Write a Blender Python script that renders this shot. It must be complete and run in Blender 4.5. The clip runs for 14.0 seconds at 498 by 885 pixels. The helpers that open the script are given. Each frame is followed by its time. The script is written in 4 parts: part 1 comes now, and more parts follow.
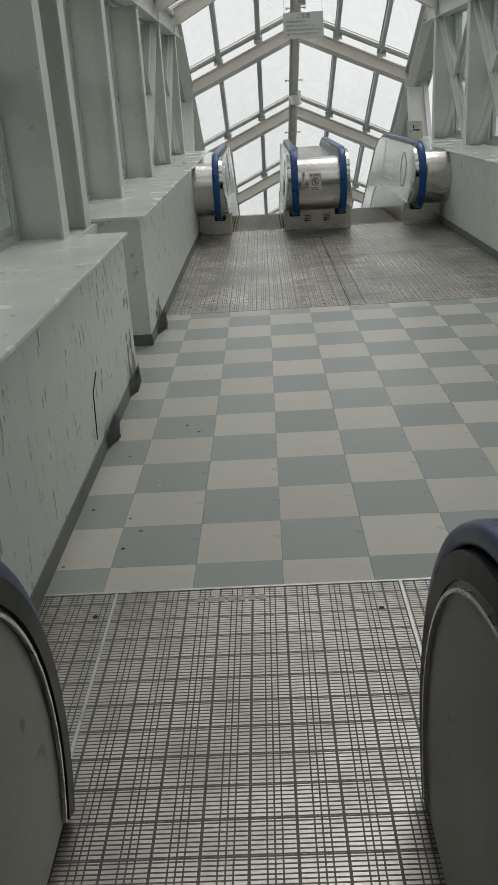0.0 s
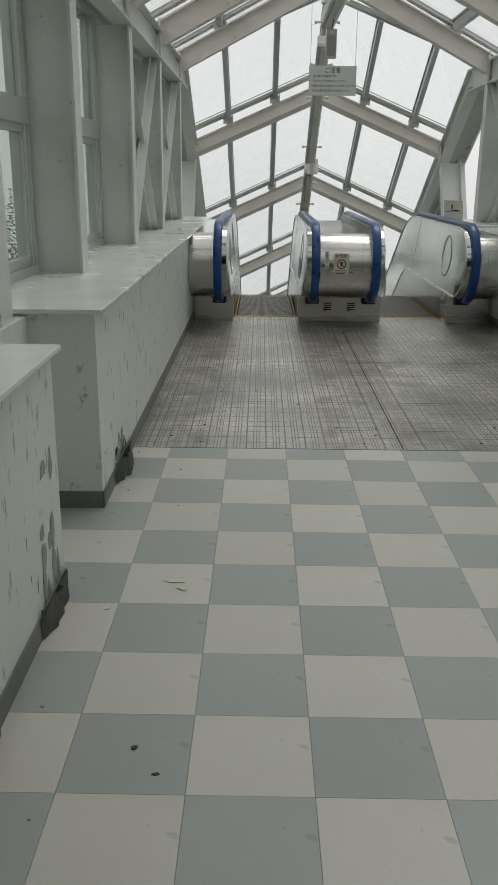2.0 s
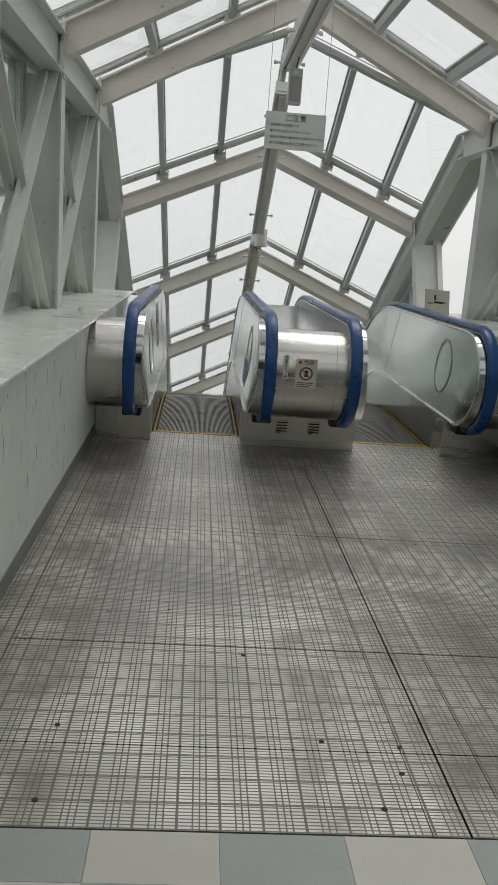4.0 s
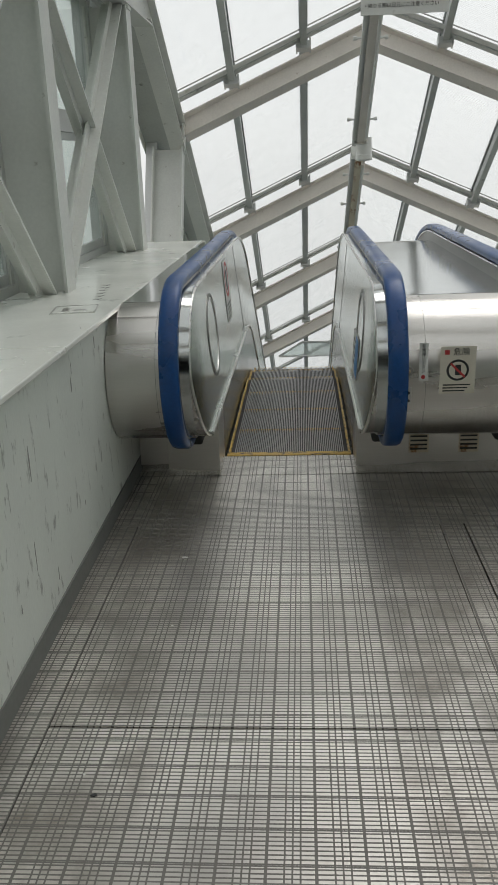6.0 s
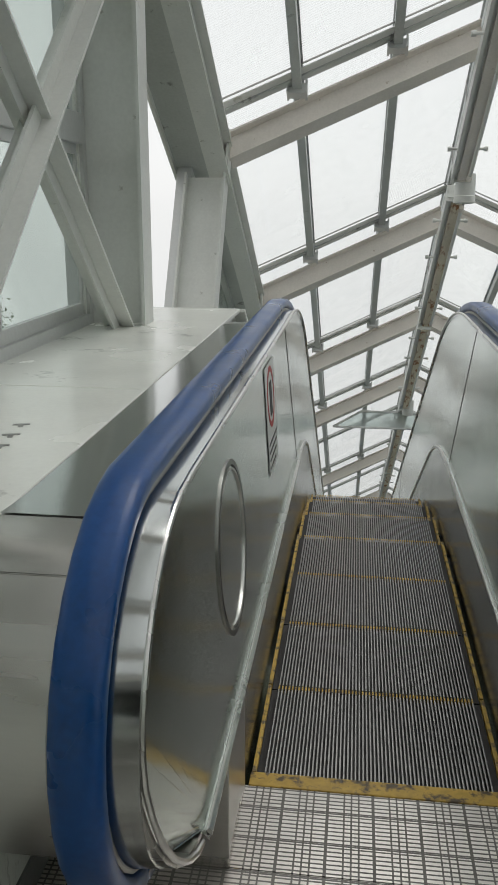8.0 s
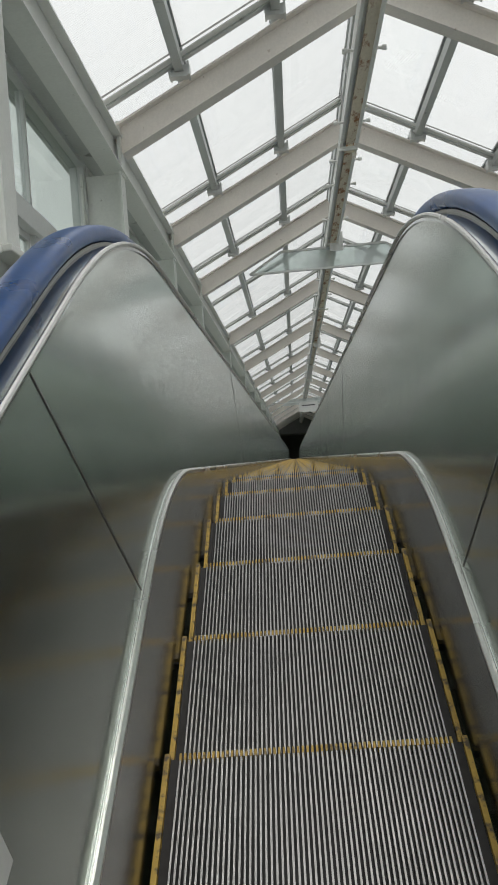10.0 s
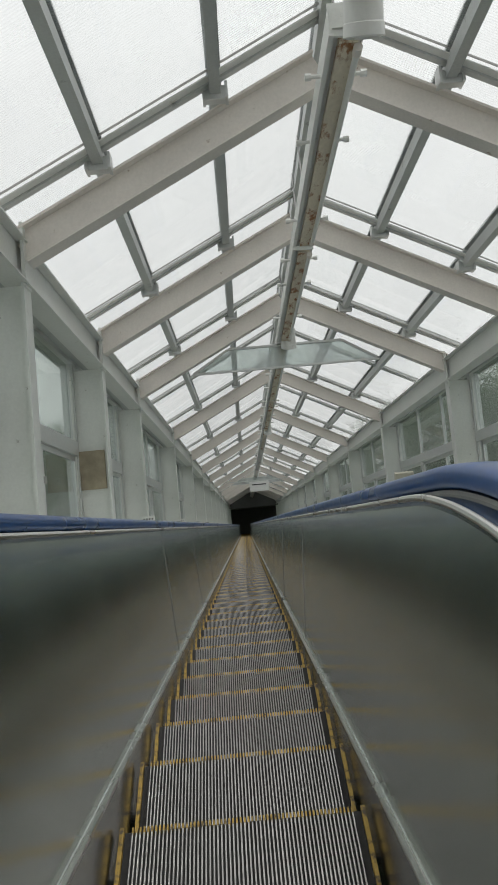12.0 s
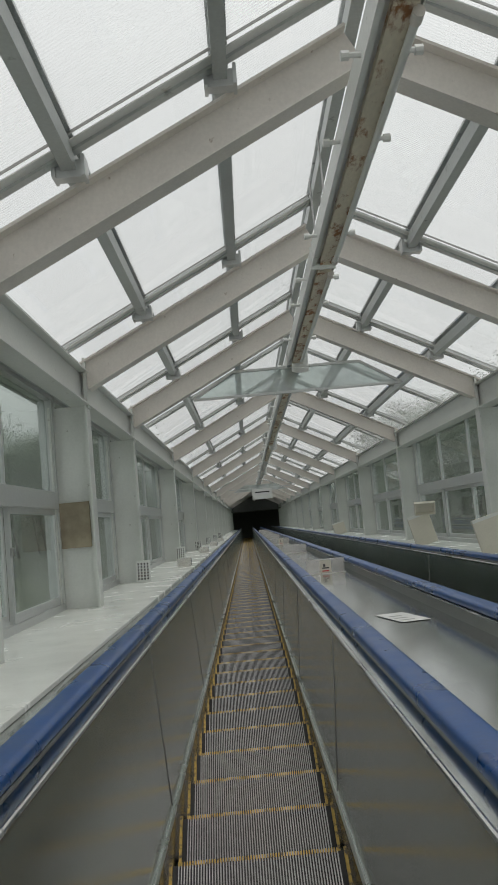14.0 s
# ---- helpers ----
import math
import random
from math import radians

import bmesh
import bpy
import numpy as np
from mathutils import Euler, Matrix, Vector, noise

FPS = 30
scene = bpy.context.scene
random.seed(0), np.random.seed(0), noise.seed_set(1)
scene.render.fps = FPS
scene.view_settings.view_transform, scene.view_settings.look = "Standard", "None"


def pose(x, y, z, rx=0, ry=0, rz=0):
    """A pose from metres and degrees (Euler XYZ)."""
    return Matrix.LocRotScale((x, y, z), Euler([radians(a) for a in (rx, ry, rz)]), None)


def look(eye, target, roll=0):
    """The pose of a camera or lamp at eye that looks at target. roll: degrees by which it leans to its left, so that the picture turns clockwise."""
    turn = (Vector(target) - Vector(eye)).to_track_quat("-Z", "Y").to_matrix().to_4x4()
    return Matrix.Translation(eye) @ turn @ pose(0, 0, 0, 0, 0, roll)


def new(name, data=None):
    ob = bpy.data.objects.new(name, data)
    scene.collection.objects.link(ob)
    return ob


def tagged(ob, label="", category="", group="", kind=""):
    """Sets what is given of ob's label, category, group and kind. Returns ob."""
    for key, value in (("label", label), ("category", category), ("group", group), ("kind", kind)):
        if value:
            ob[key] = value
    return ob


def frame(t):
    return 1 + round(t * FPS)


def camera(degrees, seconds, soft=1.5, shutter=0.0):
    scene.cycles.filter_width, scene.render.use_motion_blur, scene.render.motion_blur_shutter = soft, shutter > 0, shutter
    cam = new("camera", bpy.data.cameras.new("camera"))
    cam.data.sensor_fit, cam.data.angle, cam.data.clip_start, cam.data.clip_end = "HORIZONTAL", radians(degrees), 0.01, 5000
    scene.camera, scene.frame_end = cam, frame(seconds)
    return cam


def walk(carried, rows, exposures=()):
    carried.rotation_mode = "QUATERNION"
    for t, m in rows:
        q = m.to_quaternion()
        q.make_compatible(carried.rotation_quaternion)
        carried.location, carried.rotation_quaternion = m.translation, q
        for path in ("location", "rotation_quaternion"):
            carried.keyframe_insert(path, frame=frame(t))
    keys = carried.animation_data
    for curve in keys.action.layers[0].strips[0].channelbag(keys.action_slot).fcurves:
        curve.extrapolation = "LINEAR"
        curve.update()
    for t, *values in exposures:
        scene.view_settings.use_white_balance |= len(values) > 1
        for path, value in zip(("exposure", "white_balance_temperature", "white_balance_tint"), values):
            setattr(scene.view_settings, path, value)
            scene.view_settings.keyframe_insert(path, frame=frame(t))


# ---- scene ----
cam = camera(33.1, 14.0)
PATH = [
    (0, (0.001, -2.539, 1.477), (-0.065, -0.687, 0.725), -3.7),
    (0.5, (0.003, -2.211, 1.344), (-0.202, -0.393, 0.535), -3.5),
    (1, (-0.088, -1.605, 1.323), (-0.227, 0.304, 0.742), 0.5),
    (1.5, (-0.073, -1.019, 1.344), (-0.078, 0.883, 0.727), 1.0),
    (2, (-0.141, -0.387, 1.361), (-0.164, 1.518, 0.752), 0.5),
    (2.5, (-0.09, 0.196, 1.359), (-0.108, 2.103, 0.756), 0.3),
    (3, (-0.115, 0.814, 1.37), (-0.142, 2.735, 0.817), -0.0),
    (3.5, (-0.098, 1.41, 1.346), (-0.057, 3.333, 0.797), -0.2),
    (3.7, (-0.124, 1.678, 1.354), (0.043, 3.622, 0.914), 4.0),
    (5.8, (-0.01, 3.862, 1.318), (-0.144, 5.752, 0.683), -1.7),
    (6, (-0.005, 4.102, 1.383), (-0.14, 5.996, 0.753), -2.2),
    (6.5, (-0.032, 4.672, 1.358), (-0.211, 6.578, 0.777), -1.7),
    (7, (-0.082, 5.236, 1.372), (-0.341, 7.143, 0.828), -0.9),
    (7.5, (-0.122, 5.765, 1.366), (-0.351, 7.676, 0.82), -0.2),
    (7.7, (-0.188, 5.966, 1.347), (-0.435, 7.877, 0.809), 0.4),
    (9.8, (-0.098, 8.462, 1.39), (-0.2, 10.253, 0.505), -5.5),
    (10, (-0.081, 8.498, 1.359), (-0.187, 10.25, 0.4), -6.4),
    (10.5, (-0.004, 8.795, 1.359), (-0.084, 10.494, 0.305), -6.8),
    (11, (-0.046, 9.094, 1.348), (0.116, 10.851, 0.405), -4.7),
    (11.5, (-0.05, 9.435, 1.341), (0.144, 11.238, 0.498), -3.8),
    (12, (-0.014, 9.769, 1.329), (0.011, 11.59, 0.502), -4.9),
    (12.5, (-0.047, 10.019, 1.322), (-0.034, 11.842, 0.499), -5.0),
    (13, (-0.043, 10.295, 1.309), (-0.026, 12.117, 0.486), -5.1),
    (13.5, (-0.029, 10.56, 1.292), (-0.007, 12.382, 0.466), -5.1),
    (14, (-0.022, 10.846, 1.253), (-0.001, 12.665, 0.421), -4.9),
]
EXPOSURES = [(0, 0.06, 6550, 12), (1, 0.08, 6550, 12), (2, -0.03, 6550, 12), (3, -0.04, 6550, 12), (6, 0.1, 6550, 12), (7.5, 0.15, 6550, 12), (10, 0.26, 6550, 12), (11, 0.47, 6550, 12), (12, 0.18, 6550, 12), (14, 0.02, 6550, 12)]
walk(cam, [(t, look(eye, target, roll)) for t, eye, target, roll in PATH], EXPOSURES)

# ---- world and light ----
world = bpy.data.worlds.new("overcast_sky")
scene.world = world
world.use_nodes = True
wn, wl = world.node_tree.nodes, world.node_tree.links
sky = wn.new("ShaderNodeTexSky")
sky.sky_type = 'NISHITA'
sky.sun_disc = False
sky.sun_elevation = radians(62)
sky.sun_rotation = radians(30)
pale = wn.new("ShaderNodeHueSaturation")
pale.inputs["Saturation"].default_value = 0.12
haze = wn.new("ShaderNodeMix")
haze.data_type = 'RGBA'
haze.inputs[0].default_value = 0.85
haze.inputs[7].default_value = (7.0, 7.2, 7.1, 1)
wl.new(sky.outputs[0], pale.inputs["Color"])
wl.new(pale.outputs[0], haze.inputs[6])
wl.new(haze.outputs[2], wn["Background"].inputs["Color"])
wn["Background"].inputs["Strength"].default_value = 0.12

sun = new("sun", bpy.data.lights.new("sun", 'SUN'))
sun.data.energy, sun.data.angle, sun.data.color = 1.5, radians(35), (1, 0.97, 0.93)
sun.matrix_world = look((0, 0, 30), (-8, -14, 0))

# ---- materials ----


def mat(name, color, rough=0.5, metal=0.0, vary=0.12, grain=60, stain=3.0, bump=0.1, dirt=None, dirt_amount=0.0, dirt_scale=6.0, stretch=(1, 1, 1), spread=0.0):
    """A painted, metal or rubber surface: base colour with grain, broad stains, dirt patches and fine relief."""
    m = bpy.data.materials.new(name)
    m.use_nodes = True
    n, l = m.node_tree.nodes, m.node_tree.links
    b = n["Principled BSDF"]
    co = n.new("ShaderNodeTexCoord")
    mp = n.new("ShaderNodeMapping")
    mp.inputs["Scale"].default_value = stretch
    l.new(co.outputs["Object"], mp.inputs["Vector"])
    fine = n.new("ShaderNodeTexNoise")
    fine.inputs["Scale"].default_value, fine.inputs["Detail"].default_value = grain, 4
    broad = n.new("ShaderNodeTexNoise")
    broad.inputs["Scale"].default_value, broad.inputs["Detail"].default_value = stain, 5
    for t in (fine, broad):
        l.new(mp.outputs[0], t.inputs["Vector"])
    add = n.new("ShaderNodeMath")
    add.operation = 'MULTIPLY_ADD'
    l.new(fine.outputs["Fac"], add.inputs[0])
    add.inputs[1].default_value = 0.4
    half = n.new("ShaderNodeMath")
    half.operation = 'MULTIPLY'
    half.inputs[1].default_value = 0.6
    l.new(broad.outputs["Fac"], half.inputs[0])
    l.new(half.outputs[0], add.inputs[2])
    ramp = n.new("ShaderNodeMapRange")
    ramp.inputs[1].default_value, ramp.inputs[2].default_value = 0.3, 0.7
    ramp.inputs[3].default_value, ramp.inputs[4].default_value = 1 - vary, 1 + vary
    l.new(add.outputs[0], ramp.inputs[0])
    mul = n.new("ShaderNodeVectorMath")
    mul.operation = 'SCALE'
    mul.inputs[0].default_value = color[:3]
    l.new(ramp.outputs[0], mul.inputs["Scale"])
    out = mul.outputs[0]
    if spread:
        info = n.new("ShaderNodeObjectInfo")
        sr = n.new("ShaderNodeMapRange")
        sr.inputs[3].default_value, sr.inputs[4].default_value = 1 - spread, 1 + spread
        l.new(info.outputs["Random"], sr.inputs[0])
        sm = n.new("ShaderNodeVectorMath")
        sm.operation = 'SCALE'
        l.new(out, sm.inputs[0])
        l.new(sr.outputs[0], sm.inputs["Scale"])
        out = sm.outputs[0]
    if dirt:
        dn = n.new("ShaderNodeTexNoise")
        dn.inputs["Scale"].default_value, dn.inputs["Detail"].default_value = dirt_scale, 8
        dn.inputs["Roughness"].default_value = 0.65
        l.new(mp.outputs[0], dn.inputs["Vector"])
        dr = n.new("ShaderNodeMapRange")
        dr.inputs[1].default_value, dr.inputs[2].default_value = 0.68 - dirt_amount * 0.4, 0.74 - dirt_amount * 0.3
        l.new(dn.outputs["Fac"], dr.inputs[0])
        mx = n.new("ShaderNodeMix")
        mx.data_type = 'RGBA'
        l.new(dr.outputs[0], mx.inputs[0])
        l.new(out, mx.inputs[6])
        mx.inputs[7].default_value = (*dirt[:3], 1)
        out = mx.outputs[2]
    l.new(out, b.inputs["Base Color"])
    rr = n.new("ShaderNodeMapRange")
    rr.inputs[1].default_value, rr.inputs[2].default_value = 0.3, 0.7
    rr.inputs[3].default_value, rr.inputs[4].default_value = max(0.02, rough * 0.8), min(1, rough * 1.2)
    l.new(broad.outputs["Fac"], rr.inputs[0])
    l.new(rr.outputs[0], b.inputs["Roughness"])
    b.inputs["Metallic"].default_value = metal
    if bump:
        bp = n.new("ShaderNodeBump")
        bp.inputs["Strength"].default_value = bump
        bp.inputs["Distance"].default_value = 0.004
        l.new(add.outputs[0], bp.inputs["Height"])
        l.new(bp.outputs[0], b.inputs["Normal"])
    return m


def glass(name, tint, clear, rough=0.02, spread=0.5, haze_color=(0.8, 0.82, 0.82), wire=0.0):
    """A dusty pane: see-through, with a little scattering film and gloss."""
    m = bpy.data.materials.new(name)
    m.use_nodes = True
    n, l = m.node_tree.nodes, m.node_tree.links
    n.remove(n["Principled BSDF"])
    tr = n.new("ShaderNodeBsdfTransparent")
    tr.inputs[0].default_value = (*tint, 1)
    film = n.new("ShaderNodeBsdfTranslucent")
    film.inputs[0].default_value = (*haze_color, 1)
    gl = n.new("ShaderNodeBsdfGlossy")
    gl.inputs["Roughness"].default_value = rough
    co = n.new("ShaderNodeTexCoord")
    tx = n.new("ShaderNodeTexNoise")
    tx.inputs["Scale"].default_value, tx.inputs["Detail"].default_value = 2.5, 6
    l.new(co.outputs["Object"], tx.inputs["Vector"])
    mr = n.new("ShaderNodeMapRange")
    mr.inputs[1].default_value, mr.inputs[2].default_value = 0.3, 0.75
    mr.inputs[3].default_value, mr.inputs[4].default_value = (1 - clear) * (1 - spread), (1 - clear) * (1 + spread)
    l.new(tx.outputs["Fac"], mr.inputs[0])
    amount = mr.outputs[0]
    if wire:
        wv = n.new("ShaderNodeTexWave")
        wv.bands_direction = 'Y'
        wv.inputs["Scale"].default_value, wv.inputs["Distortion"].default_value = 15.0, 0.6
        l.new(co.outputs["Object"], wv.inputs["Vector"])
        ws = n.new("ShaderNodeMapRange")
        ws.inputs[3].default_value, ws.inputs[4].default_value = 1 - wire, 1 + wire
        l.new(wv.outputs["Fac"], ws.inputs[0])
        wm = n.new("ShaderNodeMath")
        wm.operation = 'MULTIPLY'
        l.new(amount, wm.inputs[0])
        l.new(ws.outputs[0], wm.inputs[1])
        amount = wm.outputs[0]
    m1 = n.new("ShaderNodeMixShader")
    l.new(amount, m1.inputs[0])
    l.new(tr.outputs[0], m1.inputs[1])
    l.new(film.outputs[0], m1.inputs[2])
    lw = n.new("ShaderNodeLayerWeight")
    pw = n.new("ShaderNodeMath")
    pw.operation = 'POWER'
    pw.inputs[1].default_value = 5
    l.new(lw.outputs["Facing"], pw.inputs[0])
    fr = n.new("ShaderNodeMath")
    fr.operation = 'MULTIPLY_ADD'
    fr.inputs[1].default_value, fr.inputs[2].default_value = 0.6, 0.03
    l.new(pw.outputs[0], fr.inputs[0])
    m2 = n.new("ShaderNodeMixShader")
    l.new(fr.outputs[0], m2.inputs[0])
    l.new(m1.outputs[0], m2.inputs[1])
    l.new(gl.outputs[0], m2.inputs[2])
    l.new(m2.outputs[0], n["Material Output"].inputs["Surface"])
    return m


STEEL = mat("painted_steel", (0.69, 0.70, 0.665), 0.45, vary=0.08, dirt=(0.40, 0.39, 0.35), dirt_amount=0.06, dirt_scale=14)
BEAM = mat("cream_painted_beam", (0.74, 0.695, 0.64), 0.5, vary=0.1, dirt=(0.42, 0.34, 0.27), dirt_amount=0.08, dirt_scale=16)
WALL = mat("scuffed_wall_paint", (0.73, 0.765, 0.715), 0.4, vary=0.07, stain=2, dirt=(0.33, 0.34, 0.31), dirt_amount=0.22, dirt_scale=11, stretch=(1, 2.2, 0.7))
SILL = mat("sill_paint", (0.80, 0.81, 0.76), 0.25, vary=0.05, dirt=(0.42, 0.43, 0.40), dirt_amount=0.15, dirt_scale=5)
SKIRTING = mat("vinyl_baseboard", (0.17, 0.175, 0.165), 0.5, vary=0.15)
TILE_LIGHT = mat("light_vinyl_tile", (0.58, 0.565, 0.51), 0.33, vary=0.07, grain=140, stain=4, dirt=(0.36, 0.36, 0.33), dirt_amount=0.16, dirt_scale=8, spread=0.05)
TILE_DARK = mat("grey_vinyl_tile", (0.36, 0.385, 0.365), 0.33, vary=0.07, grain=140, stain=4, dirt=(0.23, 0.25, 0.24), dirt_amount=0.16, dirt_scale=8, spread=0.05)
JOINT = mat("floor_bedding", (0.22, 0.22, 0.20), 0.8)
STAINLESS = mat("brushed_stainless", (0.68, 0.66, 0.63), 0.27, 1.0, vary=0.05, grain=40, stain=1.5, stretch=(0.25, 1, 3), bump=0.03)
DECK = mat("polished_deck_stainless", (0.50, 0.52, 0.51), 0.13, 1.0, vary=0.08, grain=8, stain=0.8, bump=0.2)
PANEL = mat("balustrade_panel_stainless", (0.66, 0.70, 0.665), 0.18, 1.0, vary=0.06, grain=6, stain=1.6, bump=0.35, stretch=(1, 1.4, 0.6))
SKIRT = mat("polished_skirt_steel", (0.36, 0.37, 0.355), 0.2, 1.0, vary=0.15, grain=12, stain=3, bump=0.25)
DULL = mat("dull_steel", (0.36, 0.355, 0.34), 0.42, 1.0, vary=0.15)
TRIM = mat("bright_trim_steel", (0.72, 0.71, 0.69), 0.3, 1.0, vary=0.1)
BLUE = mat("blue_handrail_rubber", (0.006, 0.062, 0.225), 0.30, vary=0.25, grain=80, stain=5, bump=0.05)
NEWEL = mat("dull_newel_panel", (0.45, 0.45, 0.41), 0.45, 0.0, vary=0.08, dirt=(0.2, 0.15, 0.11), dirt_amount=0.1)
BLACK = mat("black_rubber", (0.03, 0.03, 0.03), 0.5, vary=0.2)
RIB = mat("step_rib_metal", (0.35, 0.345, 0.335), 0.40, 0.9, vary=0.25, grain=25, stain=7, dirt=(0.16, 0.14, 0.11), dirt_amount=0.2)
GROOVE = mat("dark_groove", (0.035, 0.033, 0.032), 0.7, vary=0.3)
YELLOW = mat("worn_yellow_paint", (0.56, 0.36, 0.07), 0.5, vary=0.35, dirt=(0.12, 0.09, 0.055), dirt_amount=0.46, dirt_scale=30)
ALU = mat("aluminium_sash", (0.60, 0.61, 0.60), 0.4, 0.4, vary=0.08)
PURLIN = mat("grey_glazing_bar", (0.48, 0.50, 0.485), 0.45, 0.2, vary=0.12, dirt=(0.2, 0.2, 0.19), dirt_amount=0.15)
WHITE = mat("white_plastic", (0.74, 0.74, 0.71), 0.4, vary=0.05, dirt=(0.5, 0.48, 0.42), dirt_amount=0.12)
RUST = mat("rusty_trough", (0.72, 0.65, 0.52), 0.75, vary=0.15, dirt=(0.33, 0.15, 0.06), dirt_amount=0.38, dirt_scale=14, stretch=(1, 0.35, 1))
INK = mat("black_ink", (0.03, 0.03, 0.03), 0.6)
RED = mat("red_ink", (0.5, 0.05, 0.05), 0.5)
SKYBLUE = mat("sticker_blue", (0.05, 0.25, 0.6), 0.4)
CREAM = mat("cream_board", (0.66, 0.62, 0.53), 0.6, vary=0.08)
LEAF = mat("leaf_green", (0.06, 0.10, 0.045), 0.55, vary=0.4, grain=8)
BARK = mat("bark", (0.12, 0.095, 0.07), 0.9, vary=0.3)
EARTH = mat("hillside_undergrowth", (0.07, 0.085, 0.05), 0.95, vary=0.4, grain=3, stain=0.3)
# dark tone of the added enclosures, chosen to keep bounce light down
DARK_SHELL = mat("dark_shell", (0.16, 0.16, 0.155), 0.85, vary=0.2)
ROOF_GLASS = glass("dusty_roof_glass", (0.93, 0.945, 0.945), 0.78, spread=0.35, wire=0.14)
SCREEN_GLASS = glass("smoke_screen_glass", (0.72, 0.80, 0.77), 0.42)
PANE_GLASS = glass("dusty_window_glass", (0.82, 0.865, 0.845), 0.91)


def ribbed(name, metal_color, groove_color, rough, ladder, brown, lanes):
    """Pressed landing plate: short cross bars cut by lengthwise grooves."""
    m = bpy.data.materials.new(name)
    m.use_nodes = True
    n, l = m.node_tree.nodes, m.node_tree.links
    b = n["Principled BSDF"]
    co = n.new("ShaderNodeTexCoord")
    sp = n.new("ShaderNodeSeparateXYZ")
    l.new(co.outputs["Object"], sp.inputs[0])

    def band(src, period, phase, width):
        a = n.new("ShaderNodeMath")
        a.operation = 'MULTIPLY_ADD'
        l.new(src, a.inputs[0])
        a.inputs[1].default_value, a.inputs[2].default_value = 1 / period, phase
        f = n.new("ShaderNodeMath")
        f.operation = 'FRACT'
        l.new(a.outputs[0], f.inputs[0])
        c = n.new("ShaderNodeMath")
        c.operation = 'LESS_THAN'
        l.new(f.outputs[0], c.inputs[0])
        c.inputs[1].default_value = width / period
        return c.outputs[0]

    def either(a, c):
        x = n.new("ShaderNodeMath")
        x.operation = 'MAXIMUM'
        l.new(a, x.inputs[0])
        l.new(c, x.inputs[1])
        return x.outputs[0]

    lines = band(sp.outputs[1], 0.0125, 0, 0.0042)
    for ph, wd in ((0.0, 0.007), (0.30, 0.004), (0.46, 0.004), (0.62, 0.004)):
        lines = either(lines, band(sp.outputs[0], 0.105, ph, wd))
    if ladder:
        lines = either(lines, band(sp.outputs[1], 0.1, 0.3, 0.0044))
    tx = n.new("ShaderNodeTexNoise")
    tx.inputs["Scale"].default_value, tx.inputs["Detail"].default_value = 1.6, 7
    l.new(co.outputs["Object"], tx.inputs["Vector"])
    va = n.new("ShaderNodeMapRange")
    va.inputs[1].default_value, va.inputs[2].default_value = 0.3, 0.7
    va.inputs[3].default_value, va.inputs[4].default_value = 0.55, 1.2
    l.new(tx.outputs["Fac"], va.inputs[0])
    sc = n.new("ShaderNodeVectorMath")
    sc.operation = 'SCALE'
    sc.inputs[0].default_value = metal_color
    l.new(va.outputs[0], sc.inputs["Scale"])
    grime = n.new("ShaderNodeTexNoise")
    grime.inputs["Scale"].default_value, grime.inputs["Detail"].default_value, grime.inputs["Roughness"].default_value = 3.5, 8, 0.7
    l.new(co.outputs["Object"], grime.inputs["Vector"])
    gr = n.new("ShaderNodeMapRange")
    gr.inputs[1].default_value, gr.inputs[2].default_value, gr.inputs[4].default_value = 0.42, 0.68, brown
    l.new(grime.outputs["Fac"], gr.inputs[0])
    dirt = gr.outputs[0]
    if lanes:
        # feet keep a lane before each escalator clean; grime settles between the lanes
        near = None
        for c in lanes:
            d = n.new("ShaderNodeMath")
            d.operation = 'SUBTRACT'
            l.new(sp.outputs[0], d.inputs[0])
            d.inputs[1].default_value = c
            e = n.new("ShaderNodeMath")
            e.operation = 'ABSOLUTE'
            l.new(d.outputs[0], e.inputs[0])
            if near is None:
                near = e.outputs[0]
            else:
                mn = n.new("ShaderNodeMath")
                mn.operation = 'MINIMUM'
                l.new(near, mn.inputs[0])
                l.new(e.outputs[0], mn.inputs[1])
                near = mn.outputs[0]
        edge = n.new("ShaderNodeMath")
        edge.operation = 'MULTIPLY_ADD'
        l.new(tx.outputs["Fac"], edge.inputs[0])
        edge.inputs[1].default_value = 0.12
        l.new(near, edge.inputs[2])
        lane = n.new("ShaderNodeMapRange")
        lane.inputs[1].default_value, lane.inputs[2].default_value = 0.34, 0.42
        lane.inputs[3].default_value, lane.inputs[4].default_value = 0.15, 1.0
        l.new(edge.outputs[0], lane.inputs[0])
        soil = n.new("ShaderNodeMath")
        soil.operation = 'MULTIPLY'
        l.new(dirt, soil.inputs[0])
        l.new(lane.outputs[0], soil.inputs[1])
        dirt = soil.outputs[0]
    gm = n.new("ShaderNodeMix")
    gm.data_type = 'RGBA'
    l.new(dirt, gm.inputs[0])
    l.new(sc.outputs[0], gm.inputs[6])
    gm.inputs[7].default_value = (0.21, 0.175, 0.14, 1)
    mx = n.new("ShaderNodeMix")
    mx.data_type = 'RGBA'
    l.new(lines, mx.inputs[0])
    l.new(gm.outputs[2], mx.inputs[6])
    mx.inputs[7].default_value = (*groove_color, 1)
    l.new(mx.outputs[2], b.inputs["Base Color"])
    me = n.new("ShaderNodeMath")
    me.operation = 'MULTIPLY_ADD'
    l.new(lines, me.inputs[0])
    me.inputs[1].default_value, me.inputs[2].default_value = -0.9, 0.9
    l.new(me.outputs[0], b.inputs["Metallic"])
    rg = n.new("ShaderNodeMapRange")
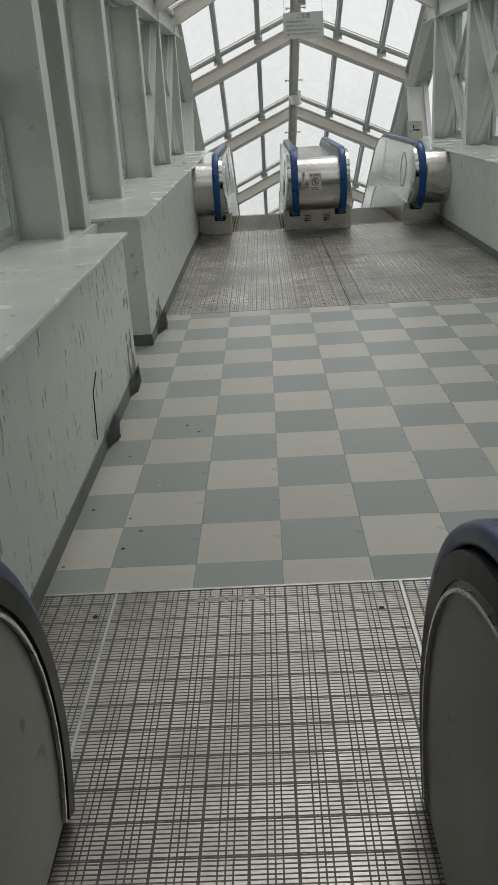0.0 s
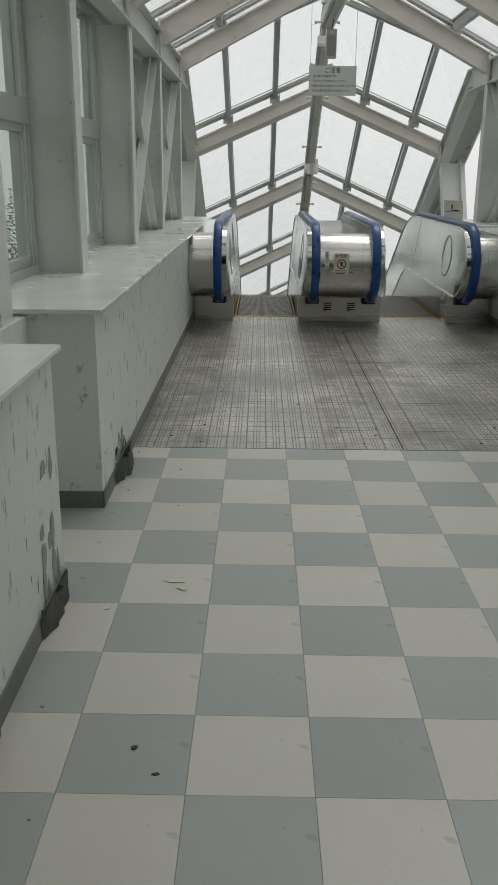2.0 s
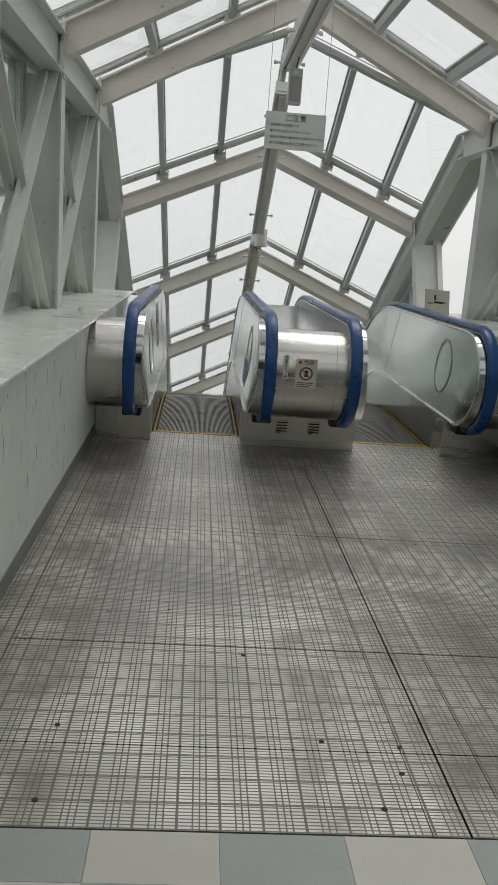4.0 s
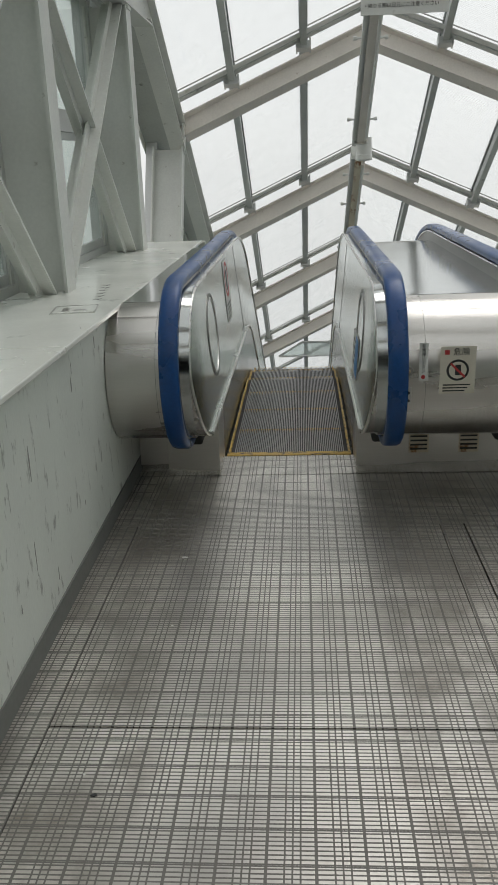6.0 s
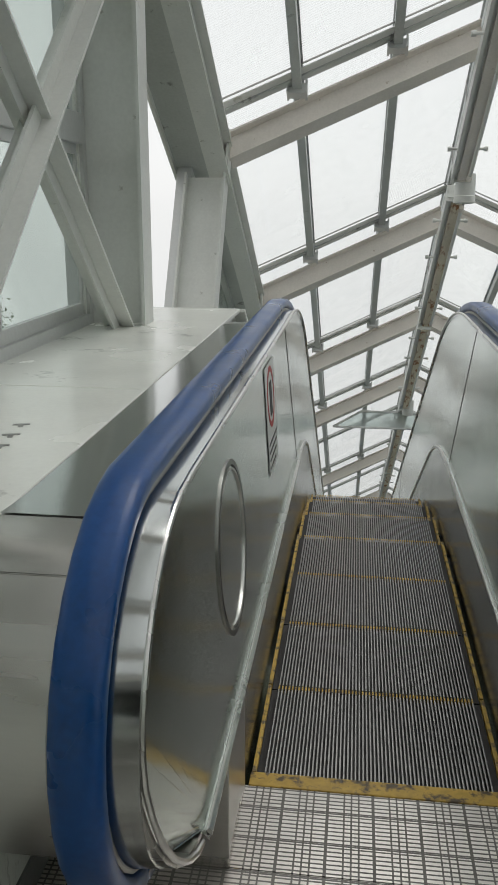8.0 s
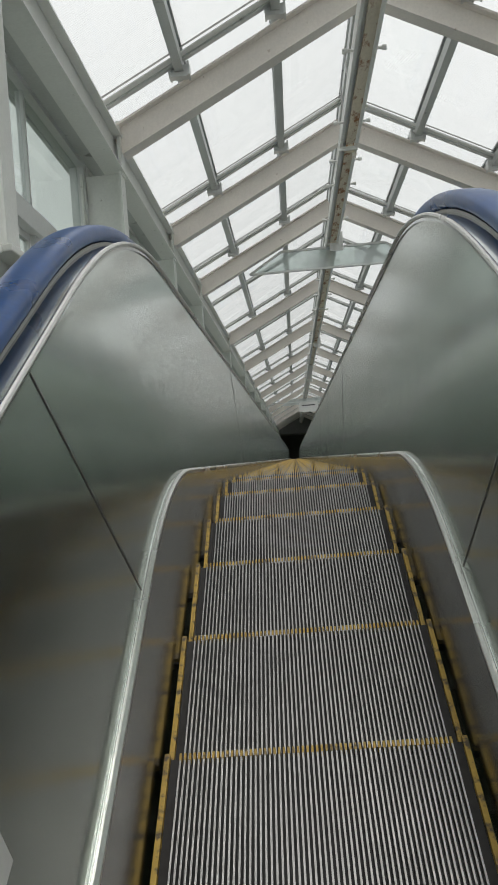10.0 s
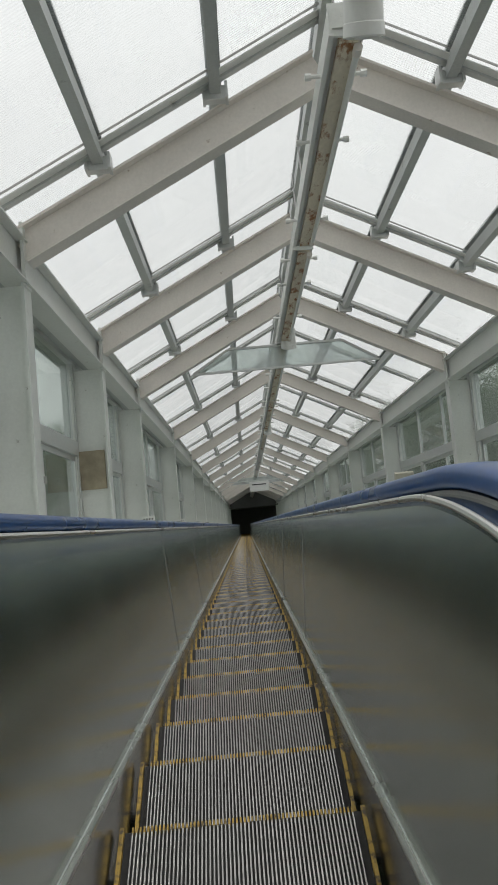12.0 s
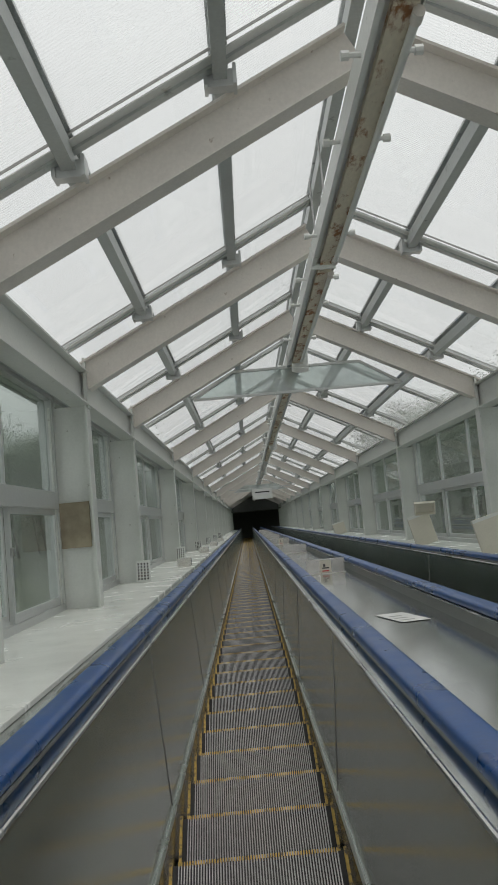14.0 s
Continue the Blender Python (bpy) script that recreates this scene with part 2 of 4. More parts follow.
    rg.inputs[3].default_value, rg.inputs[4].default_value = rough * 0.75, rough * 1.4
    l.new(tx.outputs["Fac"], rg.inputs[0])
    l.new(rg.outputs[0], b.inputs["Roughness"])
    bp = n.new("ShaderNodeBump")
    bp.invert = True
    bp.inputs["Strength"].default_value, bp.inputs["Distance"].default_value = 0.6, 0.002
    l.new(lines, bp.inputs["Height"])
    l.new(bp.outputs[0], b.inputs["Normal"])
    return m


PLATE = ribbed("ribbed_landing_plate", (0.80, 0.77, 0.72), (0.17, 0.16, 0.145), 0.36, True, 0.85, (-0.0895, 1.3395))
PLATE_WORN = ribbed("ribbed_worn_plate", (0.72, 0.69, 0.64), (0.12, 0.11, 0.10), 0.36, True, 0.45, ())

# ---- building helpers ----


def box(bm, x0, x1, y0, y1, z0, z1, m=None, bevel=0.0):
    r = bmesh.ops.create_cube(bm, size=1, matrix=Matrix.Translation(((x0 + x1) / 2, (y0 + y1) / 2, (z0 + z1) / 2)) @ Matrix.Diagonal((abs(x1 - x0), abs(y1 - y0), abs(z1 - z0), 1)))
    vs = r["verts"]
    if bevel:
        es = list({e for v in vs for e in v.link_edges})
        r2 = bmesh.ops.bevel(bm, geom=es, offset=bevel, segments=2, affect='EDGES', profile=0.5)
        vs = list({v for v in r2["verts"]} | {v for v in vs if v.is_valid})
    if m is not None:
        bmesh.ops.transform(bm, matrix=m, verts=vs)
    return bm


def boxes(*rows, bevel=0.0):
    bm = bmesh.new()
    for r in rows:
        box(bm, *r, bevel=bevel)
    return bm


def bar(p0, p1, wide, deep, up=(0, 0, 1), bm=None):
    """A square bar between two points; deep is measured along up."""
    bm = bm or bmesh.new()
    p0, p1 = Vector(p0), Vector(p1)
    d = (p1 - p0)
    y = d.normalized()
    z = (Vector(up) - y * Vector(up).dot(y)).normalized()
    x = y.cross(z)
    m = Matrix((x, y, z)).transposed().to_4x4()
    m.translation = (p0 + p1) / 2
    box(bm, -wide / 2, wide / 2, -d.length / 2, d.length / 2, -deep / 2, deep / 2, m)
    return bm


def ibeam(p0, p1, deep, wide, up, web=0.012, flange=0.014, bm=None):
    """An H-section beam: flanges wide, web deep along up."""
    bm = bm or bmesh.new()
    u = Vector(up)
    d = (Vector(p1) - Vector(p0)).normalized()
    u = (u - d * u.dot(d)).normalized()
    o = u * (deep - flange) / 2
    bar(Vector(p0) + o, Vector(p1) + o, wide, flange, u, bm)
    bar(Vector(p0) - o, Vector(p1) - o, wide, flange, u, bm)
    bar(p0, p1, web, deep - 2 * flange, u, bm)
    return bm


def sweep(path, section, closed_ends=True):
    """Sweeps a section (x, n) along a path of (y, z) points that lies in a plane of constant x."""
    bm = bmesh.new()
    rings = []
    pts = [Vector((0, y, z)) for y, z in path]
    for i, p in enumerate(pts):
        a, b = pts[max(i - 1, 0)], pts[min(i + 1, len(pts) - 1)]
        t = (b - a).normalized()
        nrm = Vector((0, -t.z, t.y))
        k = 1.0
        if 0 < i < len(pts) - 1:
            t1 = (pts[i] - a).normalized()
            k = 1 / max(0.5, Vector((0, -t1.z, t1.y)).dot(nrm))
        rings.append([bm.verts.new(p + nrm * s * k + Vector((x, 0, 0))) for x, s in section])
    n = len(section)
    for r0, r1 in zip(rings, rings[1:]):
        for j in range(n):
            bm.faces.new((r0[j], r0[(j + 1) % n], r1[(j + 1) % n], r1[j]))
    if closed_ends:
        bm.faces.new(rings[0][::-1])
        bm.faces.new(rings[-1])
    bmesh.ops.recalc_face_normals(bm, faces=bm.faces)
    return bm


def plate(outline, x0, x1):
    """A flat plate with a (y, z) outline between two x."""
    bm = bmesh.new()
    a = [bm.verts.new((x0, y, z)) for y, z in outline]
    b = [bm.verts.new((x1, y, z)) for y, z in outline]
    n = len(outline)
    bm.faces.new(a)
    bm.faces.new(b[::-1])
    for i in range(n):
        bm.faces.new((a[i], b[i], b[(i + 1) % n], a[(i + 1) % n]))
    bmesh.ops.recalc_face_normals(bm, faces=bm.faces)
    return bm


def cylinder(p0, p1, r, seg=14, bm=None, r2=None):
    bm = bm or bmesh.new()
    p0, p1 = Vector(p0), Vector(p1)
    d = p1 - p0
    m = Matrix.Translation((p0 + p1) / 2) @ d.to_track_quat('Z', 'Y').to_matrix().to_4x4()
    bmesh.ops.create_cone(bm, cap_ends=True, segments=seg, radius1=r, radius2=r if r2 is None else r2, depth=d.length, matrix=m)
    return bm


def mesh_of(name, bm, material, smooth=False):
    me = bpy.data.meshes.new(name)
    if smooth:
        for f in bm.faces:
            f.smooth = True
        for e in bm.edges:
            e.smooth = len(e.link_faces) == 2 and e.calc_face_angle(0) < 0.6
    bm.to_mesh(me)
    bm.free()
    me.materials.append(material)
    return me


def part(name, bm, material, parent=None, label="", smooth=False):
    """Links a bmesh as one mesh object under a thing or a part."""
    ob = new(name, mesh_of(name, bm, material, smooth) if not isinstance(bm, bpy.types.Mesh) else bm)
    if parent is not None:
        ob.parent = parent
    if label:
        ob["label"] = label
    return ob


def thing(name, label, category, group="", kind="", m=None):
    ob = new(name)
    if m is not None:
        ob.matrix_basis = m
    return tagged(ob, label, category, group, kind)


# ---- plan ----
SLOPE = radians(30)
CS, SN = math.cos(SLOPE), math.sin(SLOPE)
GM = Matrix.Rotation(-SLOPE, 4, 'X')        # gallery frame: x across, v down the slope, w square to it


def yz(v, w):
    return v * CS + w * SN, -v * SN + w * CS


XL, XR = -0.80, 2.11                        # faces of the low walls
XM = (XL + XR) / 2                          # ridge
COL = 1.74                                  # inner face of the columns from the ridge
SILL_Z, SILL_W = 0.85, 6.02
EAVE_Z, EAVE_W = 2.36, 7.44                 # underside of the eaves beam
RISE = 0.512                                # roof pitch
FLOOR0, PLATE0, COMB = -0.165, 3.77, 8.07
STEP_W = 5.365
V_FRAMES = [9.82 + 2.45 * k for k in range(4)] + [17.17 + 4.6 * k for k in range(1, 13)]
V_END = V_FRAMES[-1]
Y_FRAMES = [-4.4, -2.3, -0.1, 2.12, 4.2, 6.15, 8.0, 9.95]
# ---- ground outside ----
bm = bmesh.new()
gx = [-400, -120, -60, -30, -16, -11, -7, -4, -1.6, 3.0, 5.4, 8.4, 12.4, 17, 30, 60, 120, 400]
gy = [-400, -40, -8, 4, 10.5, 14, 17, 20, 25, 30, 35, 40, 45, 50, 60, 72, 120, 400]


def ground_z(x, y):
    """Hillside falling with the gallery, with banks rising on both sides of the cutting."""
    bank = min(1, max(0, (y - 13) / 7)) * min(6.0, 0.75 * max(0, abs(x - 0.65) - 4.2))
    return -2.0 - max(0, y - 10.5) * 0.60 + bank - 0.12 * max(0, abs(x) - 14)



grid = []
for y in gy:
    grid.append([bm.verts.new((x, y, ground_z(x, y) + (0.5 * noise.noise((x * 0.2, y * 0.2, 0)) if abs(x) > 5 else 0))) for x in gx])
for r0, r1 in zip(grid, grid[1:]):
    for i in range(len(gx) - 1):
        bm.faces.new((r0[i], r0[i + 1], r1[i + 1], r1[i]))
tagged(part("ground", bm, EARTH), "wooded hillside ground falling away under the gallery", "ground", kind="structure")

# ---- floor ----
floor = thing("floor", "checkered vinyl tile landing floor, light and grey", "floor", kind="structure")
part("bedding", boxes((XL - 0.5, XR + 0.5, FLOOR0, PLATE0 - 0.003, -0.2, -0.006)), JOINT, floor)

# ---- low walls, sills, columns, windows ----
def low_wall(name, side, y0, y1, end):
    """A low wall on one side (-1 left, 1 right) with a sill board and a vinyl baseboard."""
    f = lambda d: XM + side * d
    face = (XR - XL) / 2
    w = thing(name, "low pale painted wall, scuffed and peeling", "wall", kind="structure")
    part("wall_body", boxes((f(face), f(face + 0.75), y0, y1, -0.3, SILL_Z - 0.02)), WALL, w)
    part("baseboard", boxes((f(face - 0.006), f(face), y0 - 0.006, y1, 0, 0.075)), SKIRTING, w, "dark vinyl baseboard")
    if end:
        part("baseboard", boxes((f(face - 0.006), f(face + 0.25), y0 - 0.006, y0, 0, 0.075)), SKIRTING, w, "dark vinyl baseboard")
    y = y0 - (0.03 if end else 0)
    while y < y1 - 0.01:
        e = min(y + 1.9, y1)
        part("sill_board", boxes((f(face - 0.035), f(face + 0.75), y + 0.002, e, SILL_Z - 0.02, SILL_Z), bevel=0.004), SILL, w, "glossy off-white sill board")
        y = e
    return w


SILL_TURN = 2 * (SILL_W - SILL_Z * CS)
low_wall("wall_left_1", -1, -6.5, 2.2, False)
w = low_wall("wall_left_2", -1, 2.93, SILL_TURN, True)
low_wall("wall_right_1", 1, -6.5, SILL_TURN, False)
rec = thing("wall_left_3", "recessed painted wall strip between two low walls", "wall", kind="structure")
part("wall_body", boxes((XL - 0.75, XL - 0.27, 2.2, 2.93, -0.3, SILL_Z - 0.03), (XL - 0.75, XL - 0.56, 2.2, 2.93, SILL_Z - 0.03, EAVE_Z)), WALL, rec)

for side in (-1, 1):
    f = lambda d: XM + side * d
    face = (XR - XL) / 2
    w = thing("wall_slope_left" if side < 0 else "wall_slope_right", "low wall and sill running down beside the escalator", "wall", kind="structure", m=GM)
    v0 = SILL_TURN * CS - SILL_Z * SN
    part("wall_body", boxes((f(face), f(face + 0.75), v0, V_END, SILL_W - 2.2, SILL_W - 0.02)), WALL, w)
    v = v0
    while v < V_END - 0.1:
        e = min(v + 2.42, V_END)
        part("sill_board", boxes((f(face - 0.06), f(face + 0.75), v + 0.002, e, SILL_W - 0.02, SILL_W), bevel=0.004), SILL, w, "glossy off-white sill board")
        v = e


def column(m, h, side):
    """A column of H-section whose foot centre is at m."""
    c = thing("column", "pale grey painted H-section steel column", "column", "gallery columns", "structure", m)
    part("web", boxes((-0.125, 0.125, -0.006, 0.006, 0, h)), STEEL, c)
    part("flange", boxes((-0.139, -0.125, -0.075, 0.075, 0, h)), STEEL, c)
    part("flange", boxes((0.125, 0.139, -0.075, 0.075, 0, h)), STEEL, c)
    return c


def window(m, w, h, split):
    """A sash window, w along local y and h high; local x points outwards."""
    win = thing("window", "aluminium sliding window with dusty glass", "window", "gallery windows", "structure", m)
    t, tr = 0.045, h * 0.5
    part("window_frame", boxes((-0.05, 0.05, 0, t, 0, h), (-0.05, 0.05, w - t, w, 0, h), (-0.05, 0.05, t, w - t, 0, t), (-0.05, 0.05, t, w - t, h - t, h)), ALU, win)
    part("transom", boxes((-0.055, 0.05, t, w - t, tr - 0.06, tr + 0.06), bevel=0.004), ALU, win)
    k = 3 if w > 3 else 2
    for i in range(k):
        a, b = t + (w - 2 * t) * i / k, t + (w - 2 * t) * (i + 1) / k
        x = 0.015 if i % 2 else -0.015
        s = part("sash", boxes((x - 0.014, x + 0.014, a, a + 0.035, t, tr - 0.06), (x - 0.014, x + 0.014, b - 0.035, b, t, tr - 0.06), (x - 0.014, x + 0.014, a + 0.035, b - 0.035, t, t + 0.05), (x - 0.014, x + 0.014, a + 0.035, b - 0.035, tr - 0.1, tr - 0.06)), ALU, win)
        part("pane", boxes((x - 0.003, x + 0.003, a + 0.03, b - 0.03, t + 0.045, tr - 0.095)), PANE_GLASS, s)
        part("pane", boxes((-0.003, 0.003, a, b, tr + 0.06, h - t)), PANE_GLASS, win)
        if i:
            part("mullion", boxes((-0.02, 0.02, a - 0.015, a + 0.015, tr + 0.06, h - t)), ALU, win)
    part("latch", boxes((-0.05, -0.03, w / k - 0.02, w / k + 0.02, tr * 0.55, tr * 0.55 + 0.05), bevel=0.005), DULL, win)
    return win


def brace(p0, p1):
    b = thing("cross_brace", "pale grey painted diagonal T-section brace", "brace", "landing braces", "structure")
    part("flange", bar(p0, p1, 0.012, 0.12, (0, 1, 0)), STEEL, b)
    part("web", bar(Vector(p0) , Vector(p1), 0.13, 0.012, (0, 1, 0)), STEEL, b)


for side in (-1, 1):
    cx = XM + side * (COL + 0.139)
    wx = XM + side * (COL + 0.30)
    turn = 0 if side > 0 else 180
    for i, y in enumerate(Y_FRAMES):
        column(pose(cx, y, SILL_Z - 0.05), EAVE_Z - SILL_Z + 0.05, side)
        y1 = Y_FRAMES[i + 1] if i + 1 < len(Y_FRAMES) else 10.8
        if side > 0:
            window(pose(wx, y + 0.01, SILL_Z), y1 - y - 0.02, EAVE_Z - SILL_Z + 0.1, 2)
        else:
            window(pose(wx, y1 - 0.01, SILL_Z, 0, 0, 180), y1 - y - 0.02, EAVE_Z - SILL_Z + 0.1, 2)
    if side < 0:
        column(pose(cx, 2.72, SILL_Z - 0.05), EAVE_Z - SILL_Z + 0.05, side)
    for y0, y1 in ((6.15, 8.0), (8.0, 9.95)):
        x = XM + side * (COL + 0.08)
        brace((x, y0 + 0.1, SILL_Z), (x, y1 - 0.1, EAVE_Z))
        brace((x + side * 0.03, y1 - 0.1, SILL_Z), (x + side * 0.03, y0 + 0.1, EAVE_Z))
    for i, v in enumerate(V_FRAMES):
        column(GM @ pose(cx, v, SILL_W - 0.05), EAVE_W - SILL_W + 0.05, side)
        if i + 1 < len(V_FRAMES):
            v1 = V_FRAMES[i + 1]
            if side > 0:
                window(GM @ pose(wx, v + 0.01, SILL_W), v1 - v - 0.02, EAVE_W - SILL_W + 0.1, 2)
            else:
                window(GM @ pose(wx, v1 - 0.01, SILL_W, 0, 0, 180), v1 - v - 0.02, EAVE_W - SILL_W + 0.1, 2)

# ---- eaves beams, rafters, purlins, roof glass ----
Y_TURN = 10.85
TOP = 0.36                                   # eaves beam underside to rafter top line at the column
PURLINS = (-1.287, -0.623, 0.669, 1.358)
V_TURN = Y_TURN * CS - (EAVE_Z + 0.25) * SN


def rafters(m, low):
    """A pair of rafters in a frame plane; low: height of the eaves beam underside there."""
    t = thing("roof_frame", "pair of cream painted steel rafters meeting at the ridge", "rafter", "roof frames", "structure", m)
    for s in (-1, 1):
        a, b = Vector((XM + s * (COL + 0.02), 0, low + TOP - 0.16)), Vector((XM + s * 0.02, 0, low + TOP - 0.16 + RISE * COL))
        r = part("rafter", ibeam(a, b, 0.20, 0.13, (0, 0, 1)), BEAM, t)
        part("end_plate", boxes((XM + s * (COL - 0.01), XM + s * (COL + 0.01), -0.06, 0.06, low - 0.02, low + TOP - 0.02)), STEEL, t)
    return t


for y in Y_FRAMES[3:]:
    rafters(pose(0, y, 0), EAVE_Z)
for v in V_FRAMES:
    rafters(GM @ pose(0, v, 0), EAVE_W)


def eaves(name, m, y0, y1, low):
    for side in (-1, 1):
        b = thing(name, "grey painted steel eaves beam above the windows", "beam", kind="structure", m=m)
        f = lambda a, b: (XM + side * (COL + a), XM + side * (COL + b)) if side > 0 else (XM + side * (COL + b), XM + side * (COL + a))
        part("web", boxes((*f(0.035, 0.047), y0, y1, low + 0.012, low + 0.238)), STEEL, b)
        part("flange", boxes((*f(-0.02, 0.12), y0, y1, low, low + 0.012)), STEEL, b)
        part("flange", boxes((*f(-0.02, 0.12), y0, y1, low + 0.238, low + 0.25)), STEEL, b)
        part("head_rail", boxes((*f(0.121, 0.36), y0, y1, low + 0.09, low + 0.11)), PURLIN, b)
        part("fascia", boxes((*f(0.36, 0.38), y0, y1, low + 0.05, low + 0.25)), STEEL, b)


eaves("eaves_beam", None, -6.5, Y_TURN - 0.06, EAVE_Z)
eaves("eaves_beam", GM, V_TURN, V_END, EAVE_W)


def roof(m, cuts, low, y0, y1):
    """Purlins, ridge and panes of one straight stretch of roof."""
    base = low + TOP
    for px in PURLINS + (0.0,):
        p = thing("purlin" if px else "ridge_bar", "grey aluminium glazing bar along the roof", "glazing bar", "glazing bars", "structure", m)
        z = base + RISE * (COL - abs(px))
        part("bar", boxes((XM + px - 0.03, XM + px + 0.03, y0, y1, z + 0.0, z + 0.085)), PURLIN, p)
        part("cap", boxes((XM + px - 0.04, XM + px + 0.04, y0, y1, z + 0.115, z + 0.13)), PURLIN, p)
    for c in cuts:
        for s in (-1, 1):
            g = thing("glazing_crossbar", "pale aluminium crossbar under a glass joint", "glazing bar", "glazing crossbars", "structure", m)
            a, b = (XM + s * (COL + 0.24), c, base + 0.07 - RISE * 0.24), (XM + s * 0.03, c, base + 0.07 + RISE * (COL - 0.03))
            part("bar", bar(a, b, 0.05, 0.05, (0, 0, 1)), PURLIN, g)
            o = Vector((0, -0.058, -0.012))
            part("flashing", bar(Vector(a) + o, Vector(b) + o, 0.06, 0.006, (0, 0, 1)), WHITE, g, "pale flashing strip")
            o = Vector((0, -0.098, 0.012))
            part("gasket", bar(Vector(a) + o, Vector(b) + o, 0.008, 0.01, (0, 0, 1)), DULL, g, "dark rubber gasket")
    xs = [-COL - 0.25] + list(PURLINS[:2]) + [0.0] + list(PURLINS[2:]) + [COL + 0.25]
    for a, b in zip(cuts, cuts[1:]):
        if m is None and b < 0.1:
            continue
        for x0, x1 in zip(xs, xs[1:]):
            z0, z1 = base + RISE * (COL - abs(x0)) + 0.1, base + RISE * (COL - abs(x1)) + 0.1
            bm = bmesh.new()
            vs = [bm.verts.new(p) for p in ((XM + x0 + 0.02, a + 0.01, z0), (XM + x1 - 0.02, a + 0.01, z1), (XM + x1 - 0.02, b - 0.01, z1), (XM + x0 + 0.02, b - 0.01, z0))]
            bm.faces.new(vs)
            bmesh.ops.solidify(bm, geom=bm.faces[:], thickness=0.006)
            g = tagged(part("roof_pane", bm, ROOF_GLASS), "dusty wired roof glass pane", "glass pane", "roof panes", "structure")
            g.matrix_basis = m if m is not None else Matrix()


roof(None, [-6.5] + [y + 0.16 for y in Y_FRAMES] + [Y_TURN + 0.1], EAVE_Z, -6.5, Y_TURN + 0.12)
cuts = [V_TURN]
for i, v in enumerate(V_FRAMES):
    cuts.append(v - 0.16)
    if i >= 3 and i + 1 < len(V_FRAMES):
        cuts.append((v + V_FRAMES[i + 1]) / 2 - 0.16)
roof(GM, cuts, EAVE_W, V_TURN, V_END)

# ---- unseen closed roof and walls, added to shade the landing from behind ----
c = bmesh.new()
box(c, XM - 2.6, XM + 2.6, -6.7, 0.05, EAVE_Z + 1.4, EAVE_Z + 1.5)
tagged(part("ceiling", c, DARK_SHELL), "dark unseen ceiling added behind the view to cut light", "ceiling", kind="structure")
for side in (-1, 1):
    w = thing("shade_wall_left" if side < 0 else "shade_wall_right", "dark unseen wall added behind the view to cut light", "wall", kind="structure")
    part("wall_body", boxes((XM + side * (COL + 0.38), XM + side * (COL + 0.5), -6.7, -0.2, SILL_Z, EAVE_Z + 1.4)), DARK_SHELL, w)

# ---- end walls, and a cover that darkens the far bays ----
# opaque cover added above the last panes to keep the sky out
dc = part("shade_cover_far", boxes((XM - 2.2, XM - 0.02, V_FRAMES[-4], V_END, EAVE_W + 1.42, EAVE_W + 1.47), (XM + 0.02, XM + 2.2, V_FRAMES[-4], V_END, EAVE_W + 1.42, EAVE_W + 1.47)), DARK_SHELL)
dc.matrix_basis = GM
tagged(dc, "dark cover added over the panes to shade the far end", "ceiling", kind="structure")
# back wall is unseen; the far one boxes in a dark void
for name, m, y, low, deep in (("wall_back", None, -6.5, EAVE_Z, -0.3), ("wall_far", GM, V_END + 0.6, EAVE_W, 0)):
    w = thing(name, "dark wall added to close the gallery end against light", "wall", kind="structure", m=m)
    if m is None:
        part("wall_body", boxes((XM - 2.6, XM + 2.6, y - 0.2, y, -0.3, EAVE_Z + 1.6)), DARK_SHELL, w)
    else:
        part("gable", boxes((XM - 2.6, XM + 2.6, y - 0.8, y - 0.6, EAVE_W - 0.1, EAVE_W + 1.6)), DARK_SHELL, w)
        part("wall_body", boxes((XM - 2.6, XM + 2.6, y + 5, y + 5.2, SILL_W - 2.5, EAVE_W + 1.6), (XM - 2.6, XM - 2.4, y - 0.6, y + 5, SILL_W - 2.5, EAVE_W), (XM + 2.4, XM + 2.6, y - 0.6, y + 5, SILL_W - 2.5, EAVE_W), (XM - 2.4, XM + 2.4, y - 0.6, y + 5, EAVE_W - 0.1, EAVE_W + 0.1)), DARK_SHELL, w)

# ---- escalators ----
E1, E2 = -0.0895, 1.3395                      # centre lines
HALF = 0.310                                 # half the step width


def run_path(z_level, w_slope, y0, soften=0.5):
    """Level from y0, then down the slope, with a rounded bend."""
    yb = 2 * (w_slope - z_level * CS)
    pts = [(y0, z_level)]
    n = 22
    for i in range(n + 1):
        u = i / n
        a, b, c = Vector((yb - soften, z_level)), Vector((yb, z_level)), Vector((yb + soften * CS, z_level - soften * SN))
        p = a * (1 - u) ** 2 + b * 2 * u * (1 - u) + c * u ** 2
        pts.append((p.x, p.y))
    pts.append(yz(V_END - 1, w_slope))
    return pts


def newel_arc(cy, cz, r, a0, a1, n=18):
    return [(cy - r * math.cos(radians(a)), cz + r * math.sin(radians(a))) for a in (a0 + (a1 - a0) * i / n for i in range(n + 1))]


NY, NZ = 7.60, 0.585
RAIL_W = 6.115


def rounded(w, h, n=18):
    """A soft oblong section."""
    out = []
    for i in range(n):
        a = 2 * math.pi * (i + 0.5) / n
        c, q = math.cos(a), math.sin(a)
        out.append((w / 2 * math.copysign(abs(c) ** 0.6, c), h / 2 * math.copysign(abs(q) ** 0.6, q)))
    return out


def shift(section, dx):
    return [(x + dx, n) for x, n in section]


